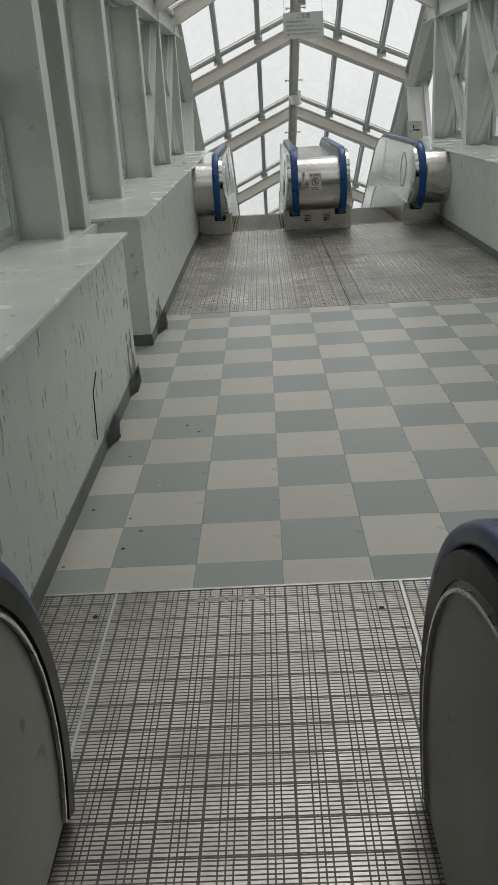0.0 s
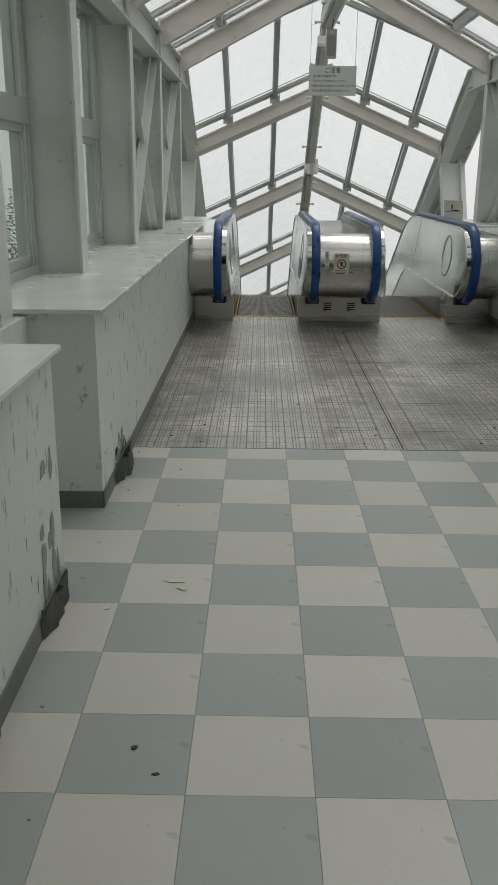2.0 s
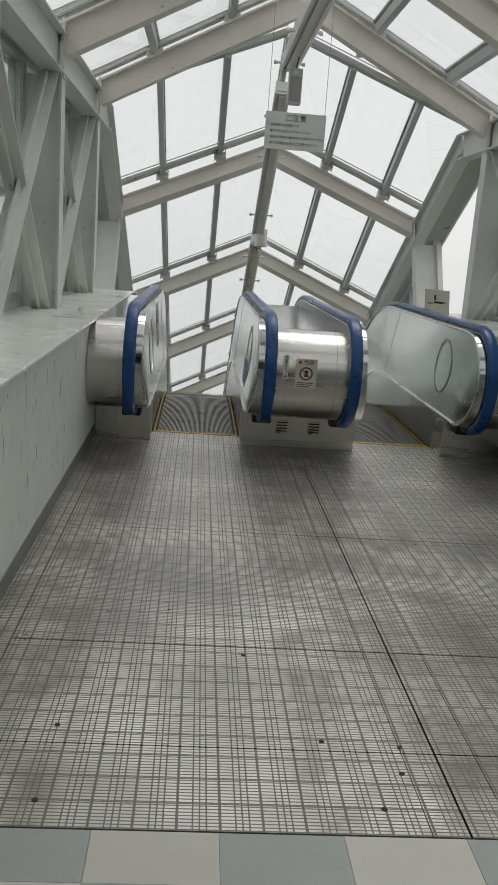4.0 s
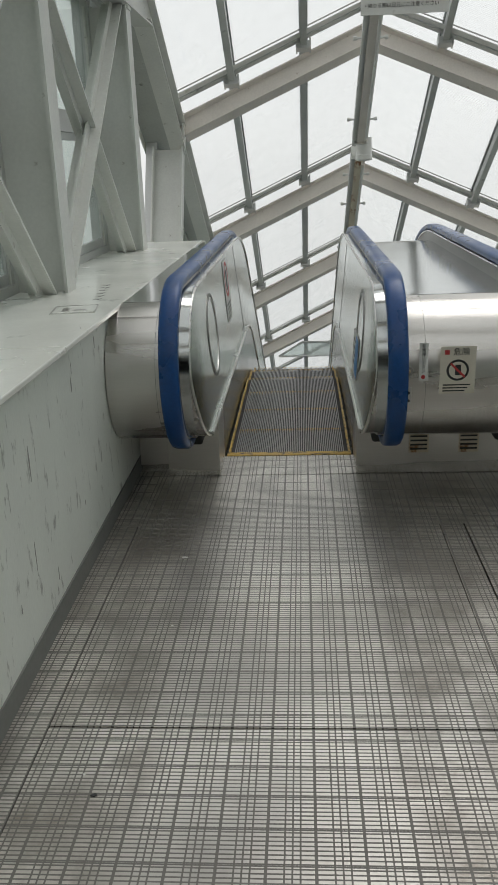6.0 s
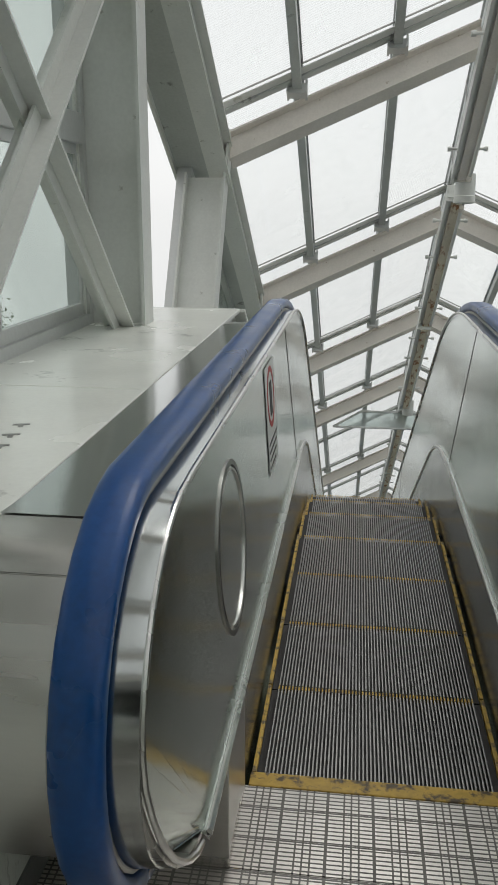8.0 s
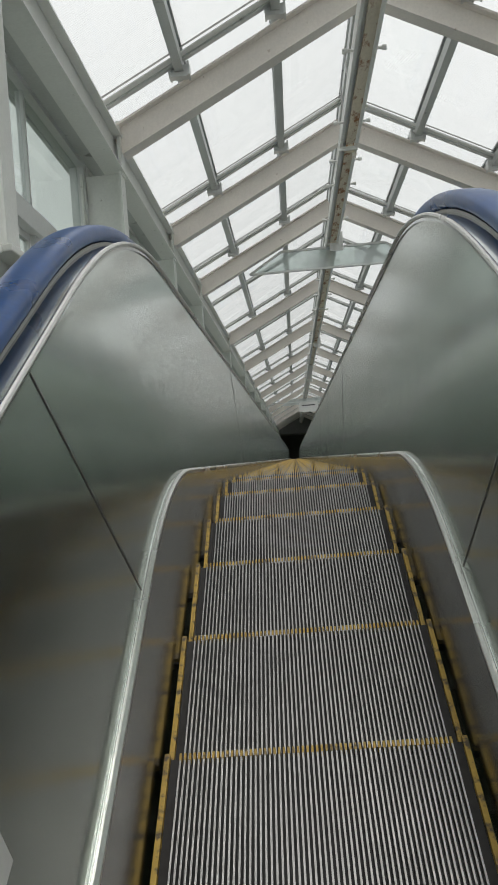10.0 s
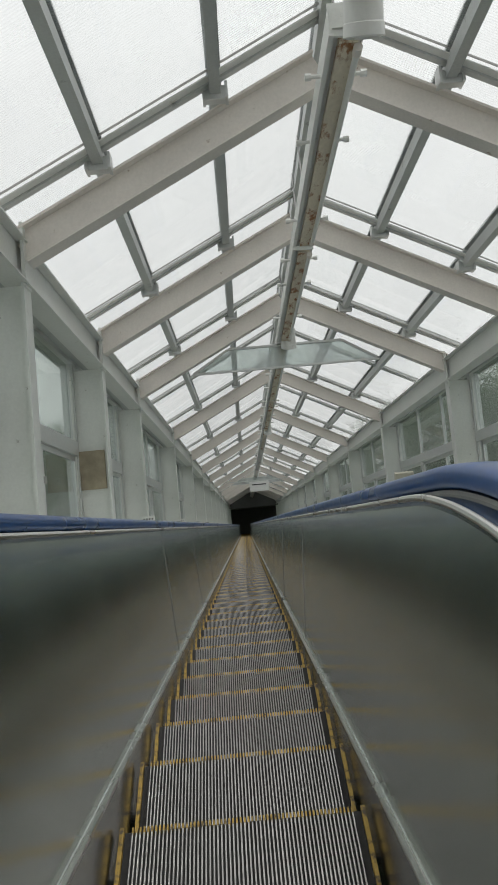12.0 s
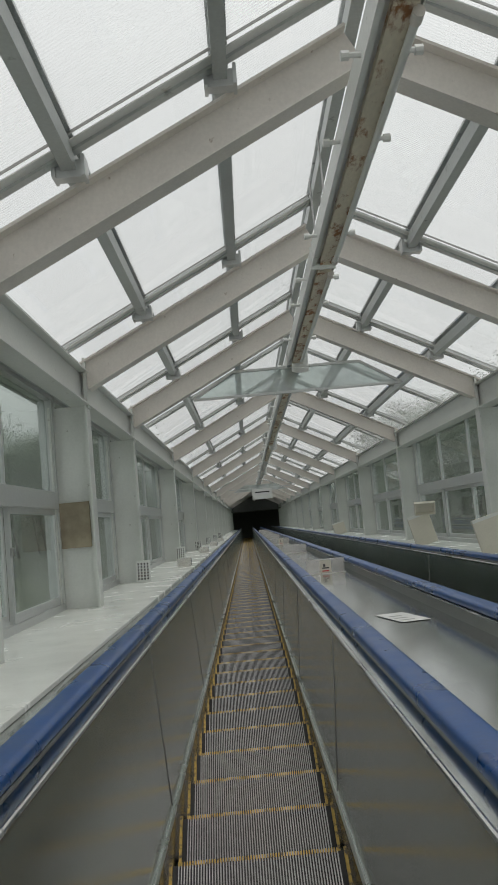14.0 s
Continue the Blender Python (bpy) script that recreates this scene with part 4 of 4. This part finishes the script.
# ---- stickers, button, grilles on the centre drum ----
for cx, lab in ((0.585, True), (1.96, False)):
    y = NY - 0.298
    if lab:
        st = thing("warning_sticker", "cream danger sticker with a black ban symbol", "sticker", m=pose(cx, y, 0.60, 4))
        part("paper", boxes((-0.068, 0.068, -0.001, 0.001, -0.095, 0.095)), CREAM, st)
        part("ban_ring", cylinder((0, -0.0015, 0.0), (0, -0.001, 0.0), 0.043, 28), INK, st, "black ban symbol disc")
        part("ban_inner", cylinder((0, -0.0022, 0.0), (0, -0.0015, 0.0), 0.034, 28), CREAM, st)
        part("ban_figure", boxes((-0.01, 0.012, -0.0026, -0.0022, -0.02, 0.022)), INK, st)
        part("ban_bar", bar((-0.028, -0.0028, 0.028), (0.028, -0.0028, -0.028), 0.008, 0.0008, (0, 1, 0)), RED, st)
        text("危険", 0.032, st, pose(0.012, -0.002, 0.072, 90), INK)
        part("diamond", boxes((-0.052, -0.034, -0.002, -0.001, 0.063, 0.081)), RED, st)
        for k in range(3):
            part("lettering_bar", boxes((-0.055, 0.05 - 0.01 * k, -0.002, -0.001, -0.062 - 0.012 * k, -0.057 - 0.012 * k)), INK, st)
    x = cx - 0.131
    vb = thing("stop_button_label", "white vertical emergency stop label with red arrow", "sticker", "stop labels", m=pose(x, y - 0.0, 0.635, 2))
    part("paper", boxes((-0.017, 0.017, -0.001, 0.001, -0.075, 0.075)), WHITE, vb)
    for k, ch in enumerate("非常停止ボタン"):
        text(ch, 0.017, vb, pose(0, -0.0018, 0.062 - 0.0165 * k, 90), INK)
    part("arrow_disc", cylinder((0, -0.002, -0.06), (0, -0.001, -0.06), 0.008, 16), RED, vb)
    bt = thing("stop_button", "small round red stop button on the drum", "button", "stop buttons", m=pose(x - 0.055, y + 0.006, 0.6))
    part("bezel", cylinder((0, -0.012, 0), (0, 0.01, 0), 0.016, 18), DULL, bt)
    part("button", cylinder((0, -0.014, 0), (0, -0.012, 0), 0.007, 16), RUST, bt)
    ks = thing("key_switch", "small steel key switch plate on the drum", "switch", "key switches", m=pose(x - 0.055, y + 0.012, 0.50))
    part("plate", boxes((-0.013, 0.013, -0.008, 0.0, -0.035, 0.035), bevel=0.002), TRIM, ks)
    for z in (-0.02, 0.012):
        part("keyhole", cylinder((0, -0.012, z), (0, -0.008, z), 0.006, 12), INK, ks)
for x in (0.51, 0.735):
    g = thing("vent_grille", "small brown grille in the newel base", "grille", "base grilles", m=pose(x, 7.773, 0.15))
    part("plate", boxes((-0.045, 0.045, -0.002, 0.002, -0.048, 0.048)), RUST, g)
    for k in range(4):
        part("slot", boxes((-0.038, 0.038, -0.004, -0.002, -0.034 + 0.02 * k, -0.026 + 0.02 * k)), INK, g)
for x in (E1 - HALF - 0.135, E1 + HALF + 0.135, E2 - HALF - 0.135, E2 + HALF + 0.135):
    h = thing("handrail_inlet", "black rubber handrail inlet in the newel base", "inlet", "handrail inlets", m=pose(x, 7.775, 0.215))
    part("boot", boxes((-0.065, 0.065, -0.10, 0.0, -0.03, 0.035), bevel=0.012), BLACK, h)
st = thing("panel_sticker", "blue and white safety sticker on the inner panel", "sticker", m=pose(E1 + HALF + 0.0275, 8.22, 0.47, 0, 3.9, 0))
part("paper", boxes((-0.001, 0.001, -0.17, 0.17, -0.10, 0.10)), WHITE, st)
part("picture", boxes((-0.002, -0.001, -0.16, 0.0, -0.09, 0.09)), SKYBLUE, st, "blue picture field")
for k in range(4):
    part("lettering_bar", boxes((-0.002, -0.001, 0.02, 0.15 - 0.015 * k, 0.05 - 0.035 * k, 0.06 - 0.035 * k)), INK, st)
st = thing("panel_sticker", "white ban sticker with a red ring on the inner panel", "sticker", m=pose(E1 - HALF - 0.0435, 8.96, 0.70, 0, -3.9, 0))
part("paper", boxes((-0.001, 0.001, -0.13, 0.13, -0.17, 0.17)), WHITE, st)
bm = sweep([(0.09 * math.cos(a), 0.06 + 0.09 * math.sin(a)) for a in (2 * math.pi * i / 28 for i in range(29))], [(0.001, -0.009), (0.002, -0.009), (0.002, 0.009), (0.001, 0.009)], False)
part("ban_ring", bm, RED, st, "red ring")
part("ban_figure", boxes((0.001, 0.002, -0.03, 0.03, 0.0, 0.11)), INK, st)
for k in range(4):
    part("lettering_bar", boxes((0.001, 0.002, -0.11, 0.12 - 0.02 * k, -0.08 - 0.025 * k, -0.073 - 0.025 * k)), INK, st)

# ---- things on the decks and sills of the gallery ----
DECK_W = RAIL_W - 0.115


def barrier(v, signed, tall=0.13, x=0.625):
    b = thing("deck_barrier", "small upright steel anti-slide plate across the deck", "barrier", "deck barriers", m=GM @ pose(x, v, DECK_W))
    part("plate", boxes((-0.17, 0.17, -0.005, 0.005, 0, tall), bevel=0.002), STAINLESS, b)
    part("foot", boxes((-0.17, 0.17, -0.06, -0.005, 0, 0.006)), STAINLESS, b)
    if signed:
        part("label", boxes((-0.05, 0.05, -0.007, -0.005, 0.01, tall - 0.012)), CREAM, b, "cream label with dark symbol")
        part("label_mark", boxes((-0.03, 0.03, -0.0085, -0.007, 0.045, 0.056), (-0.02, 0.0, -0.0085, -0.007, 0.062, 0.085)), INK, b)
        part("label_ring", boxes((-0.03, 0.03, -0.0085, -0.007, 0.02, 0.03)), RED, b)


for i, v in enumerate((9.2, 16.2, 21.0, 26.0, 31.0, 36.0, 41.0, 46.0)):
    barrier(v, i in (0, 1, 3), 0.13 if i else 0.10, 0.625 if i else 0.66)
pp = thing("paper_label", "white paper label stuck flat on the deck", "label", m=GM @ pose(0.66, 12.75, DECK_W + 0.003, 0, 0, 12))
part("sheet", boxes((-0.07, 0.07, -0.17, 0.17, 0, 0.0015)), WHITE, pp)
for k in range(3):
    part("lettering_bar", boxes((-0.05, -0.045 + 0.06, -0.12 + 0.08 * k, -0.10 + 0.08 * k, 0.0015, 0.002)), DULL, pp)
for i, v in enumerate((19.6, 24.5, 29.0, 34.0)):
    b = thing("sill_block", "small grey metal anti-slide block on the sill", "block", "sill blocks", m=GM @ pose(-0.86, v, SILL_W))
    part("body", boxes((-0.10, 0.08, -0.05, 0.05, 0, 0.11), bevel=0.004), STAINLESS, b)
for i, v in enumerate(V_FRAMES[3:9]):
    b = thing("sill_notice", "small white notice plate with black writing against a column", "sign", "sill notices", m=GM @ pose(XM - COL + 0.0, v - 0.10, SILL_W + 0.002, -6, 0, -12))
    part("plate", boxes((-0.075, 0.075, -0.004, 0.004, 0, 0.21)), WHITE, b)
    for k in range(4):
        for j in range(6):
            part("lettering_bar", boxes((-0.056 + 0.032 * k, -0.040 + 0.032 * k, -0.006, -0.004, 0.022 + 0.029 * j, 0.040 + 0.029 * j)), INK, b)
for v, tall in ((16.55, 0.36), (19.6, 0.40), (29.5, 0.3)):
    b = thing("leaning_board", "cream board leaning on the sill beside a column", "board", "leaning boards", m=GM @ pose(2.26, v, SILL_W, 0, -14, 8))
    part("board", boxes((-0.15, 0.15, -0.012, 0.012, 0, tall), bevel=0.004), CREAM, b)
    part("edge", boxes((-0.15, 0.15, -0.014, -0.012, tall - 0.03, tall)), WHITE, b)
b = thing("plastic_tray", "cream plastic tray propped on a leaning board", "tray", m=GM @ pose(2.24, 19.52, SILL_W + 0.40, 20, 0, 0))
part("floor", boxes((-0.13, 0.13, -0.01, 0.0, 0, 0.16)), CREAM, b)
part("rim", boxes((-0.13, 0.13, -0.07, -0.01, 0, 0.012), (-0.13, 0.13, -0.07, -0.01, 0.148, 0.16), (-0.13, -0.118, -0.07, -0.01, 0.012, 0.148), (0.118, 0.13, -0.07, -0.01, 0.012, 0.148)), CREAM, b)
b = thing("smoking_board", "cream board with a black smoking symbol leaning on the sill", "board", m=pose(2.2, 10.2, SILL_Z - 0.002, 6, 0, -60))
part("board", boxes((-0.16, 0.16, -0.006, 0.006, 0, 0.24), bevel=0.002), CREAM, b)
part("symbol", boxes((-0.03, 0.09, -0.008, -0.006, 0.11, 0.13), (0.10, 0.115, -0.008, -0.006, 0.11, 0.13), (-0.03, -0.005, -0.008, -0.006, 0.14, 0.19)), INK, b)
part("stripe", boxes((-0.12, -0.04, -0.008, -0.006, 0.1, 0.112)), SKYBLUE, b)
pt = thing("column_patch", "brown weathered board strapped to a column", "board", m=GM @ pose(XM - COL - 0.139, V_FRAMES[2] - 0.016, SILL_W + 0.42))
part("board", boxes((-0.115, 0.10, -0.008, 0.008, 0, 0.32)), mat("weathered_board", (0.33, 0.28, 0.2), 0.8, vary=0.4, grain=12, stretch=(1, 8, 1)), pt)
st = thing("sill_sticker", "worn pictogram sticker on the sill board", "sticker", m=pose(-0.93, 7.45, SILL_Z + 0.0005, 0, 0, 8))
part("sheet", boxes((-0.09, 0.09, -0.1, 0.1, 0, 0.0012)), SILL, st)
for a in ((-0.085, 0.085, 0.09, 0.094), (-0.085, 0.085, -0.094, -0.09), (-0.088, -0.084, -0.09, 0.09), (0.084, 0.088, -0.09, 0.09), (-0.05, -0.02, -0.05, 0.03), (0.0, 0.05, -0.04, -0.01)):
    part("mark", boxes((*a, 0.0012, 0.0018)), DULL, st)
for k in range(6):
    m_ = thing("sill_lettering", "row of worn black characters on the sill", "lettering", "sill lettering", m=pose(-0.90 - 0.012 * k, 7.72 + 0.09 * k, SILL_Z + 0.0003, 0, 0, 15))
    part("character_bar", boxes((-0.02, 0.02, -0.006, 0.006, 0, 0.001), (-0.006, 0.006, -0.025, -0.006, 0, 0.001)), DULL, m_)

# bolts of the landing plates
BOLT = mesh_of("bolt_head", cylinder((0, 0, 0), (0, 0, 0.002), 0.008, 10), GROOVE)
for x, y in ((-0.45, 3.87), (0.42, 3.87), (-0.62, 3.98), (0.50, 4.02), (1.05, 3.9), (1.6, 3.95), (-0.45, 4.2), (0.30, 4.16), (0.1, 4.66), (1.2, 4.2), (-0.6, -0.3), (0.3, -0.32)):
    o = tagged(part("bolt_head", BOLT, None), "dark recessed bolt head in a floor plate", "bolt", "plate bolts")
    o.location = (x, y, 0)

# ---- floor wear ----
def scrap(name, label, x, y, size, material, seed, z=0.0008):
    rnd = random.Random(seed)
    bm = bmesh.new()
    n = 9
    vs = [bm.verts.new((size * (0.5 + rnd.random()) * math.cos(2 * math.pi * i / n), size * (0.4 + 0.8 * rnd.random()) * math.sin(2 * math.pi * i / n), 0)) for i in range(n)]
    top = [bm.verts.new(v.co + Vector((0, 0, 0.0012))) for v in vs]
    bm.faces.new(vs[::-1])
    bm.faces.new(top)
    for i in range(n):
        bm.faces.new((vs[i], vs[(i + 1) % n], top[(i + 1) % n], top[i]))
    o = tagged(part(name, bm, material), label, "debris", "floor debris")
    o.location = (x, y, z + 0.0004 * (seed % 7))
    return o


scrap("torn_patch", "torn pale patch in a floor tile", -0.42, 2.27, 0.035, TILE_LIGHT, 3)
scrap("torn_patch", "torn pale patch in a floor tile", -0.40, 2.21, 0.018, TILE_LIGHT, 4)
rnd = random.Random(11)
for i in range(46):
    x, y = (XL + 0.02 + abs(rnd.gauss(0, 0.18)), rnd.uniform(-0.1, 7.6)) if i % 2 else (rnd.uniform(-0.7, 2.0), rnd.uniform(0, 7.4))
    scrap("paint_flake", "small paint flake lying on the floor", x, y, rnd.uniform(0.004, 0.010), rnd.choice((WHITE, INK, SKIRTING)), 100 + i)


# ---- peeling paint and baseboard on the low walls ----
def chip(x, y, z, w, h, material, seed, face=-1):
    rnd = random.Random(seed)
    bm = bmesh.new()
    n = 10
    vs = [bm.verts.new((0, w * (0.5 + 0.6 * rnd.random()) * math.cos(2 * math.pi * i / n), h * (0.5 + 0.6 * rnd.random()) * math.sin(2 * math.pi * i / n))) for i in range(n)]
    top = [bm.verts.new(v.co + Vector((0.0006, 0, 0))) for v in vs]
    bm.faces.new(vs[::-1])
    bm.faces.new(top)
    for i in range(n):
        bm.faces.new((vs[i], vs[(i + 1) % n], top[(i + 1) % n], top[i]))
    o = tagged(part("paint_scar", bm, material), "dark scar where wall paint has chipped off", "paint scar", "paint scars")
    o.location = (x - 0.0004 + 0.00015 * (seed % 9), y, z)


SCAR = mat("bare_plaster", (0.36, 0.36, 0.335), 0.9, vary=0.25)
rnd = random.Random(5)
for i in range(80):
    y = rnd.uniform(-0.8, 2.1) if i < 40 else rnd.uniform(3.0, 7.2)
    z = rnd.uniform(0.15, 0.82) if i % 3 else rnd.uniform(0.6, 0.84)
    tall = rnd.random() < 0.45
    chip(XL + 0.0008, y, z, rnd.uniform(0.002, 0.006), rnd.uniform(0.02, 0.06) if tall else rnd.uniform(0.008, 0.03), SCAR, 300 + i)


def peel(y, length, seed, x=XL, lift=0.05):
    """A strip of baseboard curling off the wall."""
    rnd = random.Random(seed)
    bm = bmesh.new()
    rows = []
    for i in range(13):
        u = i / 12
        out = lift * math.sin(u * math.pi) * (0.6 + 0.8 * rnd.random())
        rows.append([bm.verts.new((x + 0.008 + out * k + 0.012 * rnd.random() * k, y + length * u + 0.008 * rnd.random(), 0.003 + 0.085 * h + 0.02 * rnd.random() * h)) for h, k in ((0, 1.0), (0.5, 0.8), (1.0, 0.35 + 0.5 * rnd.random()))])
    for a, b in zip(rows, rows[1:]):
        for j in range(2):
            bm.faces.new((a[j], b[j], b[j + 1], a[j + 1]))
    bmesh.ops.solidify(bm, geom=bm.faces[:], thickness=0.004)
    tagged(part("peeling_baseboard", bm, SKIRTING), "dark vinyl baseboard peeling off the wall", "baseboard", "peeling strips")


peel(3.2, 0.42, 1, lift=0.04)
peel(1.1, 0.3, 2, lift=0.02)
peel(1.85, 0.34, 3, lift=0.022)
rnd = random.Random(9)
for i in range(12):
    chip(XL + 0.0012, 3.28 + rnd.uniform(0, 0.3), rnd.uniform(0.08, 0.2), rnd.uniform(0.02, 0.05), rnd.uniform(0.02, 0.05), SKIRTING if i % 2 else SCAR, 500 + i)
for i in range(10):
    chip(XL + 0.0012, 1.95 + rnd.uniform(0, 0.22), rnd.uniform(0.08, 0.5), rnd.uniform(0.015, 0.04), rnd.uniform(0.03, 0.09), SCAR, 520 + i)
cb = thing("wall_crack", "thin bent dark crack or wire on the low wall", "crack")
part("crack", bar((XL + 0.002, 0.93, 0.12), (XL + 0.002, 0.97, 0.33), 0.004, 0.006, (0, 1, 0)), INK, cb)
part("crack", bar((XL + 0.002, 0.97, 0.33), (XL + 0.002, 1.08, 0.39), 0.004, 0.006, (0, 1, 0)), INK, cb)

# brand plate replaced by plain relief bars on the landing plate
bm = bmesh.new()
for k in range(7):
    box(bm, -0.28 + 0.033 * k, -0.258 + 0.033 * k, -0.245, -0.215, 0.0, 0.0015)
tagged(part("maker_plate", bm, DULL), "raised plain marks on the landing plate", "plate mark")

# ---- roof brackets ----
BRACKET = mesh_of("bracket", boxes((-0.055, 0.055, -0.03, 0.03, -0.03, 0.045), (-0.07, -0.055, -0.05, 0.05, -0.03, 0.06), (0.055, 0.07, -0.05, 0.05, -0.03, 0.06)), ALU)
for m, ys, low in ((Matrix(), [y + 0.12 for y in Y_FRAMES[3:]], EAVE_Z), (GM, [v - 0.10 for v in V_FRAMES[:9]], EAVE_W)):
    for y in ys:
        for px in PURLINS:
            b = tagged(part("purlin_bracket", BRACKET, None), "aluminium bracket fixing a glazing bar", "bracket", "purlin brackets")
            b.matrix_basis = m @ pose(XM + px, y, low + TOP + RISE * (COL - abs(px)) + 0.0)

# ---- trees outside ----
def tree_meshes(seed, h):
    rnd = random.Random(seed)
    bm = bmesh.new()
    cylinder((0, 0, -0.5), (0.1, 0, h * 0.55), 0.11, 8, bm, 0.06)
    tips = []
    for i in range(9):
        a, z = rnd.uniform(0, 6.28), h * rnd.uniform(0.25, 0.55)
        e = Vector((math.cos(a) * h * rnd.uniform(0.15, 0.3), math.sin(a) * h * rnd.uniform(0.15, 0.3), z + h * rnd.uniform(0.1, 0.42)))
        cylinder((0.05, 0, z), e, 0.04, 6, bm, 0.012)
        tips.append(e)
    trunk = mesh_of("trunk", bm, BARK)
    vs, fs = [], []
    for e in tips * 3 + [Vector((0, 0, h * 0.85))]:
        c = e + Vector((rnd.gauss(0, 0.25), rnd.gauss(0, 0.25), rnd.gauss(0, 0.2))) * h * 0.25
        for k in range(300):
            p = c + Vector((rnd.gauss(0, 1), rnd.gauss(0, 1), rnd.gauss(0, 0.75))) * h * 0.085
            d = Vector((rnd.gauss(0, 1), rnd.gauss(0, 1), rnd.gauss(0, 0.6))).normalized()
            u = d.orthogonal().normalized()
            l, w = rnd.uniform(0.08, 0.15), rnd.uniform(0.025, 0.045)
            i = len(vs)
            vs += [p, p + d * l * 0.5 + u * w, p + d * l, p + d * l * 0.5 - u * w]
            fs.append((i, i + 1, i + 2, i + 3))
    me = bpy.data.meshes.new("crown")
    me.from_pydata(vs, [], fs)
    me.materials.append(LEAF)
    return trunk, me


KINDS = [tree_meshes(40 + i, 7.0 + 1.0 * i) for i in range(4)]
rnd = random.Random(21)


def tree(x, y, kind, size=1.0):
    z = ground_z(x, y)
    t = thing("tree", "leafy dark green tree on the hillside", "tree", "hillside trees", m=pose(x, y, z, 0, 0, rnd.uniform(0, 360)))
    t.scale = (size, size, size)
    part("trunk", KINDS[kind][0], None, t)
    part("crown", KINDS[kind][1], None, t)


def filled(x, y, ztop):
    """A tree whose crown just reaches ztop."""
    kind = rnd.randrange(4)
    ground = ground_z(x, y)
    tree(x, y, kind, max(3.5, ztop - ground) / ((7.0 + 1.0 * kind) * 1.08))


for i in range(30):
    y = 17 + 1.7 * i
    low = -2.0 - (y - 10.5) * 0.6
    if y > 21:
        filled(-8.5 - rnd.uniform(0, 4), y + rnd.uniform(-0.6, 0.6), max(low + 7, -2.2 - 0.42 * (y - 20)) + rnd.uniform(-1, 1))
    filled(9.5 + rnd.uniform(0, 4), y + rnd.uniform(-0.6, 0.6), max(low + 7, -0.8 - 0.45 * (y - 18)) + rnd.uniform(-1, 1))
for i in range(22):
    y = 15.5 + 1.5 * i
    filled(-7.3 - rnd.uniform(0, 1.2), y, ground_z(-7.5, y) + rnd.uniform(4.2, 5.2))
    filled(8.8 + rnd.uniform(0, 1.2), y + 0.7, ground_z(9.0, y) + rnd.uniform(4.6, 5.8))
for i in range(9):
    y = 40 + 3.2 * i
    for x in (-5.8, 7.2):
        filled(x + rnd.uniform(-0.6, 0.6), y, -2.0 - (y - 10.5) * 0.6 + rnd.uniform(6.5, 8.5))
for x, y, k, size in ((-6.2, 3.4, 3, 0.65), (-7.0, 5.2, 3, 0.6), (-6.6, 1.2, 3, 0.65), (-3.9, 10.6, 0, 0.42), (-4.8, 15.0, 0, 0.4), (-7.2, 7.2, 0, 0.5), (-8, -1, 3, 0.7), (-5.6, 2.2, 3, 0.52), (-6.0, 3.6, 2, 0.55), (-5.7, 4.8, 3, 0.5), (-6.0, 0.6, 2, 0.58)):
    tree(x, y, k, size)
